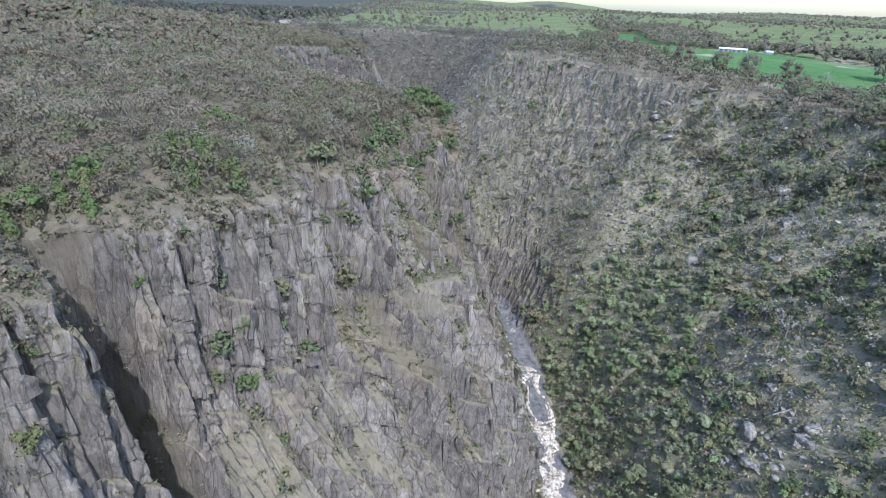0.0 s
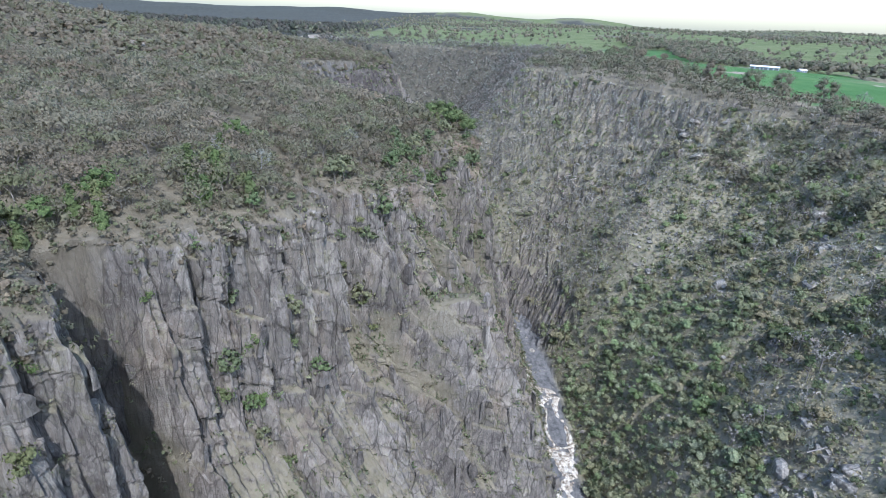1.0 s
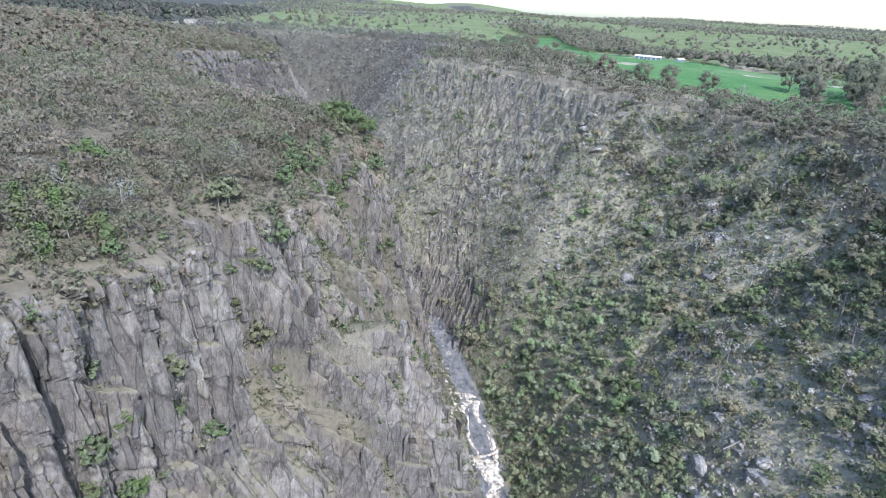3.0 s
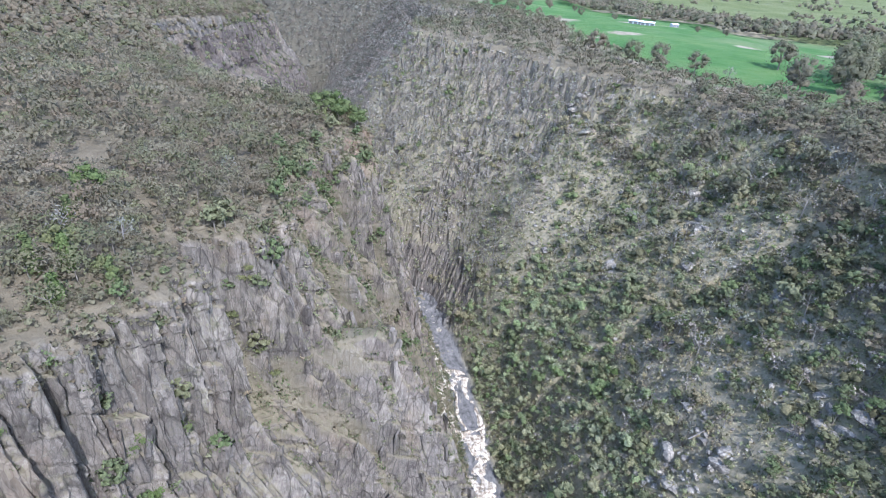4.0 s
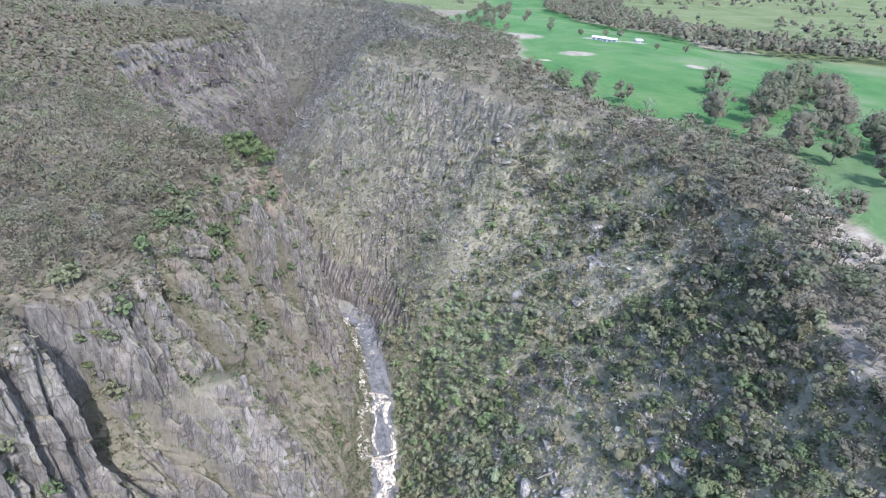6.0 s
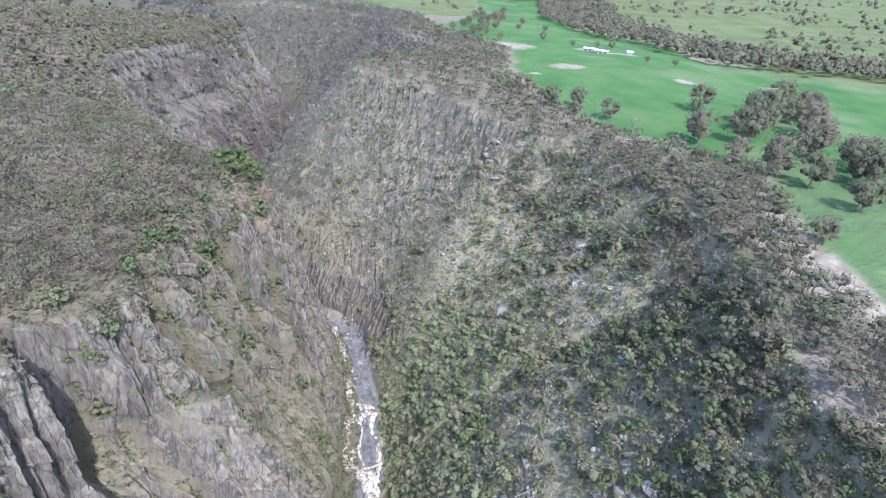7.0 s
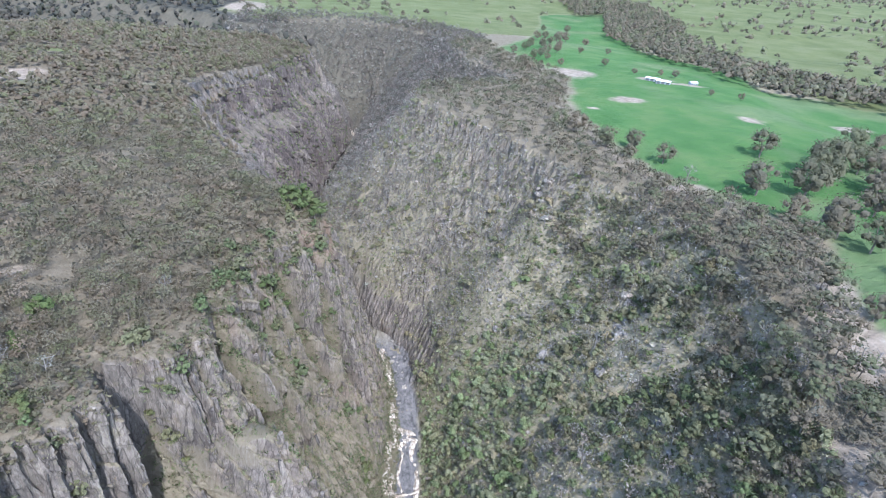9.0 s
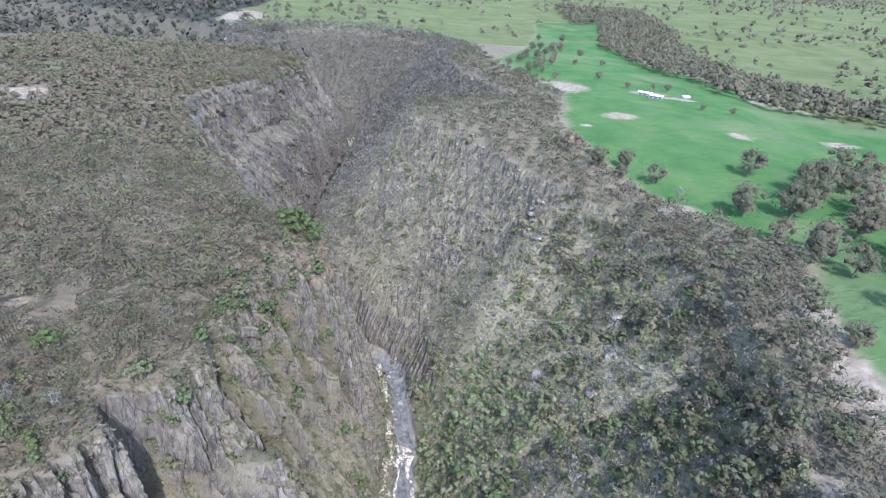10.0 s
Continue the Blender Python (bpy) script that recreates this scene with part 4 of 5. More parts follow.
OUTCROPS = [(113, 105, 7, 16), (117, 94, 6, 18), (110, 94, 6, 12), (135, 209, 3, 9), (136, 200, 3, 10), (134, 193, 3, 8), (125, 135, 4, 7), (86, 107, 5, 12), (90, 100, 6, 14),
            (82, 104, 5, 9), (128, 179, 4, 8), (101, 188, 5, 7), (138, 203, 4, 8), (126, 182, 4, 7), (111, 261, 6, 10), (98, 150, 6, 6), (130, 96, 6, 14), (141, 88, 6, 10)]
LOGS = [(93, 108, 5, 0), (90, 104, 4, 0)]


def stony_ground(x, y):
    c = np.zeros(x.shape, bool)
    for ox, oy, spread, _ in OUTCROPS + LOGS:
        c |= np.hypot(x - ox, y - oy) < spread * (.75 + .5 * vnoise(x / 3, y / 3, 229))
    return c


def clearing(x, y):
    c = np.zeros(x.shape, bool)
    for bx, by, rx, ry in BARE_SPOTS + PALE_SPOTS:
        c |= np.hypot((x - bx) / rx, (y - by) / ry) < 1
    return c


x, y, r = jitter(-330, 30, 30, 700, 3.7, 301)
s, dl, dr, ds, gorge, left_part, west = plant_context(x, y)
view = np.abs(x) < y * 1.05 + 70
dens = r.uniform(size=x.size)
keep = west & ~gorge & (dl > 1.5) & view & ~clearing(x, y) & (dens < np.interp(dl, [1.5, 5, 10], [.4, .8, .95])) & (fbm(x / 30, y / 30, 211, 3) < .55)
dist = np.hypot(x - 20, y)
size = np.clip(r.lognormal(-.4, .22, x.size), .38, 1.15) * np.interp(dl, [1, 12], [.65, 1])
near, mid = keep & (dist < 170), keep & (dist >= 170) & (dist < 330)
far = keep & (dist >= 330) & (r.uniform(size=x.size) < .62)
size = np.where(far, size * 1.15, size)
order = np.argsort(dist + 1000 * ~near)[:240]
first = np.zeros(x.size, bool)
first[order] = True
first &= near
gum_meshes = single_kit("gum", KIT_GUM, LEAF_GUM, BARK)
for i in np.nonzero(first)[0]:
    stand("gum_tree", gum_meshes[i % len(gum_meshes)], x[i], y[i], size[i], "olive-grey gum tree in dry woodland on the plateau", "tree", "woodland gum trees", .1, r, r.uniform(.85, 1.2))
rest = near & ~first
scattered("woodland", KIT_GUM, LEAF_GUM, BARK, x[rest], y[rest], size[rest], "dense olive-brown gum woodland on the plateau", "woodland")
scattered("woodland", KIT_GUM_MID, LEAF_GUM, BARK, x[mid], y[mid], size[mid], "dense olive-brown gum woodland on the plateau", "woodland", keep_wood=False)
scattered("woodland", KIT_GUM_FAR, LEAF_GUM, BARK, x[far], y[far], size[far], "far olive-brown gum woodland behind the gorge", "woodland", keep_wood=False)

# undergrowth along the rim
x, y, r = jitter(-110, 20, 30, 245, 2.4, 316)
s, dl, dr, ds, gorge, left_part, west = plant_context(x, y)
keep = west & ~gorge & (dl > .3) & (dl < 38) & (r.uniform(size=x.size) < np.where(dl < 14, .95, .6)) & ~clearing(x, y)
scattered("undergrowth", KIT_SHRUB_FAR, LEAF_GUM, BARK, x[keep], y[keep], r.uniform(.4, 1.0, keep.sum()) * np.interp(dl[keep], [.3, 3], [.6, 1]), "dry olive-brown undergrowth along the cliff's rim", "undergrowth", keep_wood=False)

x, y, r = jitter(-110, 20, 30, 262, 1.6, 317)
s, dl, dr, ds, gorge, left_part, west = plant_context(x, y)
keep = west & ~gorge & (dl < 7) & (r.uniform(size=x.size) < .8)
scattered("undergrowth", KIT_SHRUB_FAR, LEAF_GUM, BARK, x[keep], y[keep], r.uniform(.3, .75, keep.sum()), "low dry scrub at the very edge of the cliff", "undergrowth", keep_wood=False)
pick = np.nonzero(((r.uniform(size=FX.shape) < .13) & (SZ > rim_top - 7) & (SZ < rim_top + .3)).ravel())[0]
scattered("undergrowth", KIT_SHRUB_FAR, LEAF_GUM, BARK, FX.ravel()[pick], FY.ravel()[pick], r.uniform(.25, .6, len(pick)), "dry scrub hanging over the cliff's edge", "undergrowth", .2, False, None, FZ.ravel()[pick])
x, y, r = jitter(-150, -50, 300, 640, 4.2, 321)
s, dl, dr, ds, gorge, left_part, west = plant_context(x, y)
keep = gorge & left_part & (dl < np.where(y < 425, 26, 11)) & (r.uniform(size=x.size) < .85)
scattered("woodland", KIT_GUM_FAR, LEAF_GUM, BARK, x[keep], y[keep], r.uniform(.5, .9, keep.sum()), "low gum trees along the rim of the upper gorge", "woodland", keep_wood=False, feet=ground_base(x[keep], y[keep]))
x, y, r = jitter(-170, -40, 280, 660, 4.0, 324)
s, dl, dr, ds, gorge, left_part, west = plant_context(x, y)
keep = west & ~gorge & (dl < 16) & (r.uniform(size=x.size) < .8)
scattered("woodland", KIT_GUM_FAR, LEAF_GUM, BARK, x[keep], y[keep], r.uniform(.5, .9, keep.sum()), "low gum trees behind the rim of the upper gorge", "woodland", keep_wood=False)
# scrub on the wall of the upper gorge
wx, wy, wz, wtop = FAR_WALL[6], FAR_WALL[7], FAR_WALL[8], FAR_WALL[12]
r = np.random.default_rng(318)
pick = np.nonzero(((r.uniform(size=wx.shape) < .05 + .12 * smooth(0, .4, fbm(FAR_WALL[3] / 20, FAR_WALL[5] / 20, 251, 3)) + .3 * smooth(-13, -1, FAR_WALL[5] - wtop)) & (wz < wtop + .1)).ravel())[0]
scattered("cliff_scrub", KIT_SHRUB_FAR, LEAF_HOLLOW, BARK, wx.ravel()[pick], wy.ravel()[pick], r.uniform(.5, 1.2, len(pick)), "dark scrub on the wall of the upper gorge", "scrub", .2, False, None, wz.ravel()[pick])

pick = np.nonzero(((r.uniform(size=wx.shape) < .14) & (FAR_WALL[5] > wtop - 7) & (FAR_WALL[5] < wtop + 1.5)).ravel())[0]
scattered("woodland", KIT_GUM_FAR, LEAF_GUM, BARK, wx.ravel()[pick], wy.ravel()[pick], r.uniform(.45, .8, len(pick)), "low gum trees on the lip of the upper gorge", "woodland", .4, False, None, wz.ravel()[pick])

# far woods west and beyond
x, y, r = jitter(-1100, -20, 640, 1700, 13.5, 302)
s, dl, dr, ds, gorge, left_part, west = plant_context(x, y)
keep = (((west | (x < -250)) & ~gorge) | (gorge & (x < -205))) & (np.abs(x) < y * 1.0) & ~clearing(x, y) & (ds > 10)
scattered("woodland", KIT_TINY, LEAF_FAR, BARK, x[keep], y[keep], r.uniform(1.2, 1.8, keep.sum()), "distant dark wooded ridge beyond the gorge", "woodland", keep_wood=False, tint_bias=-.2)

# ---- scrub on the east slope ----
x, y, r = jitter(-45, 178, 30, 430, 1.55, 303)
s, dl, dr, ds, gorge, left_part, west = plant_context(x, y)
patch = fbm(x / 16, y / 16, 221, 3)
grow = np.clip(np.sqrt(1 + slope_at(x, y) ** 2) / 1.4, .7, 2)
keep = gorge & ~left_part & (ds > 10.5) & (r.uniform(size=x.size) < grow * (.95 - .55 * smooth(.15, .5, patch) - .4 * smooth(230, 290, y)))
keep &= ~stony_ground(x, y) | (r.uniform(size=x.size) < .45)
size = np.clip(r.lognormal(-.42, .42, x.size), .3, 2.0) * (1 - .25 * smooth(200, 280, y)) * (1 - .3 * smooth(.0, .4, patch))
low = smooth(62, 34, ds + 12 * patch) * smooth(250, 200, y) > r.uniform(size=x.size)
a = keep & (size >= .8) & low
scattered("scrub", KIT_SHRUB, LEAF_LOW, BARK, x[a], y[a], size[a], "fresh grey-green scrub low on the slope above the stream", "scrub", keep_wood=False)
keep &= ~(low & (size >= .8))
a = keep & (size >= 1.0)
scattered("scrub", KIT_SHRUB, LEAF_SCRUB, BARK, x[a], y[a], size[a], "grey-green scrub covering the steep slope", "scrub", tint_bias=-.12 * patch[a] - .2 * smooth(85, 115, x[a]) * smooth(170, 130, y[a]), keep_wood=False)
a = keep & (size < 1.0)
scattered("scrub", KIT_SHRUB_FAR, LEAF_SCRUB, BARK, x[a], y[a], size[a], "grey-green scrub covering the steep slope", "scrub", tint_bias=-.12 * patch[a], keep_wood=False)

# low tufts of grass and heath between the bushes
KIT_TUFT = [(leaves(np.random.default_rng(195 + i), np.array([(0, 0, .2)]), np.array([.62]), 9, .5, .8, 0), None) for i in range(5)]
x, y, r = jitter(-45, 178, 40, 430, 1.15, 322)
s, dl, dr, ds, gorge, left_part, west = plant_context(x, y)
keep = gorge & ~left_part & (ds > 10.5) & (r.uniform(size=x.size) < .75 - .35 * smooth(260, 320, y))
scattered("heath", KIT_TUFT, LEAF_HEATH, BARK, x[keep], y[keep], r.uniform(.6, 1.5, keep.sum()), "dry tufts of grass and heath on the slope", "heath", keep_wood=False, spread=.25)

x, y, r = jitter(55, 150, -60, 34, 3.4, 323)
s, dl, dr, ds, gorge, left_part, west = plant_context(x, y)
keep = gorge & ~left_part & (ds > 11) & (r.uniform(size=x.size) < .9)
scattered("scrub", KIT_SHRUB_FAR, LEAF_SCRUB, BARK, x[keep], y[keep], r.uniform(.7, 1.3, keep.sum()), "grey-green scrub covering the steep slope", "scrub", keep_wood=False)

# taller dark-green trees in the hollows of the slope
SLOPE_TREES = single_kit("slope_tree", [gum(np.random.default_rng(190 + i), h, w, 260, .5, 7, .55) for i, (h, w) in enumerate([(6.5, 4.0), (7.5, 4.4), (5.5, 4.2)])], LEAF_HOLLOW, BARK)
r = np.random.default_rng(319)
for cx, cy, spread, count in ((120, 80, 9, 10), (132, 84, 7, 10), (108, 88, 8, 6), (141, 76, 6, 8), (126, 70, 8, 6), (134, 126, 6, 14), (143, 134, 5, 12), (136, 112, 6, 12), (128, 100, 9, 16), (120, 122, 8, 12), (140, 122, 8, 12), (104, 140, 8, 8), (135, 145, 8, 9), (96, 118, 7, 6), (118, 84, 9, 10), (144, 176, 6, 6), (80, 150, 12, 7), (100, 92, 9, 8), (66, 120, 10, 6), (112, 108, 8, 10), (126, 132, 7, 8), (134, 92, 6, 8), (92, 160, 9, 7), (110, 150, 8, 7), (75, 95, 10, 8)):
    for _ in range(count):
        stand("slope_tree", SLOPE_TREES[int(r.integers(0, 3))], cx + r.normal() * spread, cy + r.normal() * spread, float(np.clip(r.normal(.8, .2), .45, 1.25)), "dark grey-green tree in a hollow of the slope", "tree", "slope trees", .3, r)

# loose rocks and broken slabs between the bushes
x, y, r = jitter(-45, 178, 40, 430, 1.9, 320)
s, dl, dr, ds, gorge, left_part, west = plant_context(x, y)
stony = fbm(x / 16, y / 16, 221, 3) + .6 * fbm(x / 5, y / 5, 225, 2)
keep = gorge & ~left_part & (ds > 12) & (r.uniform(size=x.size) < .12 + .75 * smooth(.1, .5, stony) + .4 * smooth(230, 280, y) + .5 * stony_ground(x, y))
x, y = x[keep], y[keep]
big = np.clip(r.lognormal(-.75, .5, x.size), .2, 1.6)
shape = LUMP[0][None] * r.uniform(.6, 1.25, (x.size, 12, 1)) * np.stack([big * r.uniform(.7, 1.4, x.size), big * r.uniform(.7, 1.4, x.size), big * r.uniform(.4, .9, x.size)], -1)[:, None]
rocks_v = (shape + np.stack([x, y, height_at(x, y) + .1 * big], -1)[:, None]).reshape(-1, 3)
rocks_f = (LUMP[1][None] + 12 * np.arange(x.size)[:, None, None]).reshape(-1, 3)
tagged(new("loose_rocks", mesh_from("loose_rocks", rocks_v, rocks_f, [PALE_ROCK])), "pale angular rocks strewn over the scrubby slope", "rocks", kind="stuff")

# ---- leafless grey trees on the upper slopes and the spur ----
x, y, r = jitter(-45, 175, 60, 470, 2.7, 304)
s, dl, dr, ds, gorge, left_part, west = plant_context(x, y)
grow = np.clip(np.sqrt(1 + slope_at(x, y) ** 2) / 1.4, .7, 2.2)
ashen = fbm(x / 20, y / 20, 227, 3)
p = (smooth(230, 290, y) * .8 + .25 * smooth(.1, .4, ashen) * smooth(90, 120, y) + (.04 + .24 * smooth(75, 30, dr)) * smooth(300, 240, y) * smooth(80, 120, y)) * grow
p = p * smooth(3.0, 1.3, slope_at(x, y)) * np.where(y < 320, smooth(14, 30, ds), 1)
keep = gorge & ~left_part & (ds > 7) & (r.uniform(size=x.size) < p)
scattered("leafless_trees", KIT_BARE, LEAF_GREY, DEADWOOD, x[keep], y[keep], r.uniform(.55, 1.1, keep.sum()), "pale grey leafless trees on the rocky slope", "trees", spread=.36)

# far slopes of the upper gorge
x, y, r = jitter(-200, 170, 420, 850, 4.2, 305)
s, dl, dr, ds, gorge, left_part, west = plant_context(x, y)
grow = np.clip(np.sqrt(1 + slope_at(x, y) ** 2) / 1.4, .7, 2.2)
keep = ((gorge & ~left_part & (ds > 5)) | ((y > 640) & ~inside(x, y, PADDOCK) & (dr < 40) & (x > -260))) & (r.uniform(size=x.size) < .75 * grow)
scattered("leafless_trees", KIT_BARE, LEAF_GREY, DEADWOOD, x[keep], y[keep], r.uniform(1.0, 1.8, keep.sum()), "grey leafless trees on the far gorge wall", "trees", keep_wood=False, tint_bias=-.25)
x, y, r = jitter(-210, 170, 262, 850, 4.6, 315)
s, dl, dr, ds, gorge, left_part, west = plant_context(x, y)
keep = ((gorge & ((ds > 5) | (y > 290)) & ((y > 420) | left_part | (ds < 14))) | ((y > 640) & ~inside(x, y, PADDOCK) & (dr < 40) & (x > -260))) & (r.uniform(size=x.size) < np.where(left_part, .4, .8))
scattered("scrub", KIT_SHRUB_FAR, LEAF_GREY, BARK, x[keep], y[keep], r.uniform(.8, 1.7, keep.sum()), "dark scrub in the far gorge", "scrub", keep_wood=False, tint_bias=-.3)

# ---- scrub on ledges of the west cliff ----
r = np.random.default_rng(306)
n8 = fbm(SS / 9, SZ / 9, 231, 3)
p = .010 + .05 * smooth(.1, .45, n8) + .11 * smooth(.45, .8, up) + .13 * (1 - cliff_rock) + .06 * smooth(160, 172, SY) * smooth(212, 198, SY) * smooth(-60, -20, SZ) + .05 * smooth(-85, -100, SZ)
p = p + .10 * smooth(-1.0, -3.0, cliff_relief) * smooth(-100, -60, SZ)
p = (p + .06 * smooth(-9, -1.5, SZ - rim_top) + .17 * smooth(2, 7, cliff_cut)) * (SZ < rim_top - .4)
pick = np.nonzero((r.uniform(size=FX.shape) < p * (.34 + 1.1 * smooth(92, 112, SS))).ravel())[0]
half = len(pick) // 3
r.shuffle(pick)
for leaf_mat, some, what in ((LEAF_LEDGE, pick[half:], "tufts of green scrub on the cliff's ledges"), (LEAF_STRAW, pick[:half], "dry grass and heath on the cliff's ledges")):
    scattered("cliff_scrub", KIT_LEDGE, leaf_mat, BARK, FX.ravel()[some], FY.ravel()[some], np.clip(r.lognormal(-1.0, .45, len(some)), .15, 1.1), what, "scrub", .2, False, None, FZ.ravel()[some])

# ---- belt of trees along the east rim ----
x, y, r = jitter(-160, 230, 30, 810, 5.2, 307)
s, dl, dr, ds, gorge, left_part, west = plant_context(x, y)
inp = inside(x, y, PADDOCK)
keep = ~west & ~gorge & ~inp & (dr < 75) & (r.uniform(size=x.size) < np.where(clearing(x, y), .5, .9 - .2 * smooth(250, 300, y)))
keep &= (y < 560) | (dr < 45)
keep |= gorge & ~left_part & (dr < 22) & (y > 75) & (y < 250) & (r.uniform(size=x.size) < .5)
d2 = np.hypot(x - 40, y)
a = keep & (d2 < 260)
scattered("rim_trees", KIT_RIM, LEAF_DARK, BARK, x[a], y[a], r.uniform(.75, 1.3, a.sum()), "grey-brown gum trees along the gorge rim", "trees")
a = keep & (d2 >= 260)
scattered("rim_trees", KIT_GUM_MID, LEAF_DARK, BARK, x[a], y[a], r.uniform(.6, 1.05, a.sum()), "grey-brown gum trees along the gorge rim", "trees")

# ---- trees of the paddock ----
ROUND = single_kit("paddock_tree", KIT_ROUND, LEAF_DARK, BARK)
PADDOCK_TREES = [(241, 305, 1.2), (210, 250, 1.2), (234, 250, 1.6), (212, 224, .9), (292, 306, 1.4), (307, 300, 1.4), (262, 278, 1.6),
                 (222, 208, 1.3), (256, 232, 1.45), (250, 265, 1.4), (277, 262, 1.4), (285, 285, 1.3), (272, 292, 1.2), (268, 245, 1.2), (350, 352, .8), (178, 287, .85), (169, 308, .8),
                 (165, 255, .85), (133, 313, .95), (145, 292, .85), (153, 278, .7), (125, 322, .8), (186, 143, .7), (264, 427, .45), (287, 424, .45),
                 (252, 200, 1.3), (218, 163, 1.2), (239, 182, 1.2), (133, 589, .6), (162, 655, .7), (161, 555, .55), (249, 860, .8), (208, 613, .6), (169, 529, .55), (136, 520, .6), (210, 840, .8), (193, 649, .6), (150, 560, .7), (158, 572, .8), (168, 590, .75), (180, 600, .7), (148, 610, .8), (156, 628, .7), (172, 636, .8), (186, 668, .8), (198, 690, .8), (206, 712, .9), (190, 720, .9), (176, 700, .8), (222, 744, .9), (236, 700, .8), (246, 640, .55), (214, 540, .55), (228, 498, .5), (252, 500, .45), (262, 492, .5),
                 (276, 216, 1.4), (228, 196, 1.1), (264, 214, 1.2), (298, 289, 1.2)]
for i, (px, py, ps) in enumerate(PADDOCK_TREES):
    if 190 < py < 360 and px > 160:
        px, py = .945 * px, .945 * py
    stand("paddock_tree", ROUND[i % 3], px, py, ps, "round dark gum tree standing in green pasture", "tree", "paddock trees", .1, rng)

RIM_GUM = single_kit("rim_gum", [gum(np.random.default_rng(250 + i), h, w, 520, .5, 10, .34) for i, (h, w) in enumerate([(8, 9), (9, 10), (7, 8.5)])], LEAF_DARK, BARK)
for i, (px, py, ps) in enumerate([(138, 86, 1.0), (146, 86, 1.15), (142, 76, 1.1), (141, 68, 1.2), (134, 72, .9), (152, 81, 1.1), (148, 117, 1.1), (145, 107, 1.0), (150, 128, 1.1), (139, 98, .9),
                                  (154, 96, 1.0), (159, 107, 1.1), (162, 88, 1.2), (167, 99, .9), (156, 136, 1.0), (163, 146, 1.1), (160, 160, 1.0), (156, 172, .9), (170, 150, .8), (165, 128, .9)]):
    stand("rim_gum", RIM_GUM[i % 3], px, py, ps, "spreading grey-brown gum tree on bare soil at the rim", "tree", "rim gums", .1, rng)

# ---- belt behind the paddock and trees of the far fields ----
x, y, r = jitter(150, 900, 150, 1300, 8.2, 308)
keep = band(x, y) & ~inside(x, y, PADDOCK)
scattered("tree_belt", KIT_GUM_FAR, LEAF_DARK, BARK, x[keep], y[keep], r.uniform(1.0, 1.7, keep.sum()), "belt of dark trees behind the green paddock", "trees", keep_wood=False)
x, y, r = jitter(-400, 3200, 100, 3800, 30, 309)
s, dl, dr, ds, gorge, left_part, west = plant_context(x, y)
clump = fbm(x / 110, y / 110, 241, 3)
rr = np.hypot(x, y)
keep = ~west & ~gorge & ~inside(x, y, PADDOCK) & ((x > 380) | (y > 770)) & (np.abs(x) < y * 1.1 + 60) & (dr > 15)
keep &= r.uniform(size=x.size) < np.clip(.13 + 1.2 * smooth(-.05, .3, clump) + .5 * smooth(1500, 2600, rr), 0, .9)
for kit, a in ((KIT_GUM_FAR, keep & (rr < 1150)), (KIT_TINY, keep & (rr >= 1150))):
    scattered("field_trees", kit, LEAF_DARK, BARK, x[a], y[a], r.uniform(1.1, 1.9, a.sum()), "scattered trees in pale distant fields", "trees", keep_wood=False)


# ---- green cypress on the rim and bushes on the cliff ----
PINES = single_kit("cypress", KIT_PINE, LEAF_GREEN, BARK)
RIM_PINES = [(-60, 82, .8), (-57, 84, .95), (-55, 81, .7), (-49, 99, 1.0), (-45, 101, 1.1), (-44, 94, .85), (-38, 99, .75), (-54, 128, 1.0), (-63, 74, .7),
             (-51, 117, .9), (-3, 220, .9), (-9, 217, .8), (0, 224, .85), (-6, 224, .9), (-12, 221, .75), (-16, 172, .7), (-12, 186, .7)]
for i, (px, py, ps) in enumerate(RIM_PINES):
    stand("cypress_tree", PINES[i % 3], px, py, ps, "bright green native cypress at the cliff's edge", "tree", "rim cypresses", .3, rng)
BROAD_GREEN = single_kit("green_tree", [gum(np.random.default_rng(280 + i), h, w, 380, .62, 6) for i, (h, w) in enumerate([(6.5, 6), (7.5, 6.5)])], LEAF_GREEN, BARK)
for i, (px, py, ps) in enumerate([(0, 225, 1.3), (-5, 229, 1.4), (4, 221, 1.1), (-9, 224, 1.3), (-13, 229, 1.2), (2, 217, 1.0), (-4, 219, 1.1), (-58, 86, .9), (-62, 79, .8), (-47, 104, .9), (-40, 101, .7), (-53, 131, 1.0), (-66, 76, .9)]):
    stand("green_tree", BROAD_GREEN[i % 2], px, py, ps, "broad fresh green tree on the cliff's rim", "tree", "rim green trees", .2, rng)
GREEN_KIT = single_kit("cliff_bush", [shrub(np.random.default_rng(260 + i), h, w, 220, .48, 4) for i, (h, w) in enumerate([(3.2, 3.4), (2.8, 3.0), (4.2, 3.2)])], LEAF_GREEN, BARK)
CLIFF_BUSHES = [(-48, 78, .7), (-40, 82, 1.2), (-37, 88, 1.1), (-35, 90, .9), (-32, 94, 1.1), (-34, 89, .8), (-34, 86, .9), (-29, 83, .8), (-51, 56, .8),
                (-47, 49, 1.0), (-25, 124, .9), (-26, 122, .8), (-28, 121, .7), (-20, 91, .7), (-21, 121, .8), (-18, 119, .8), (-24, 125, .9),
                (-13, 162, .9), (-6, 139, 1.0), (6, 196, 1.0), (27, 167, 1.5), (28, 163, 1.4), (29, 171, 1.3), (-8, 188, 1.2), (-6, 182, 1.1), (-10, 178, 1.2),
                (-12, 172, 1.0), (-4, 190, 1.1), (-8, 194, 1.0), (-2, 186, 1.2), (0, 193, 1.1)]
r = np.random.default_rng(271)
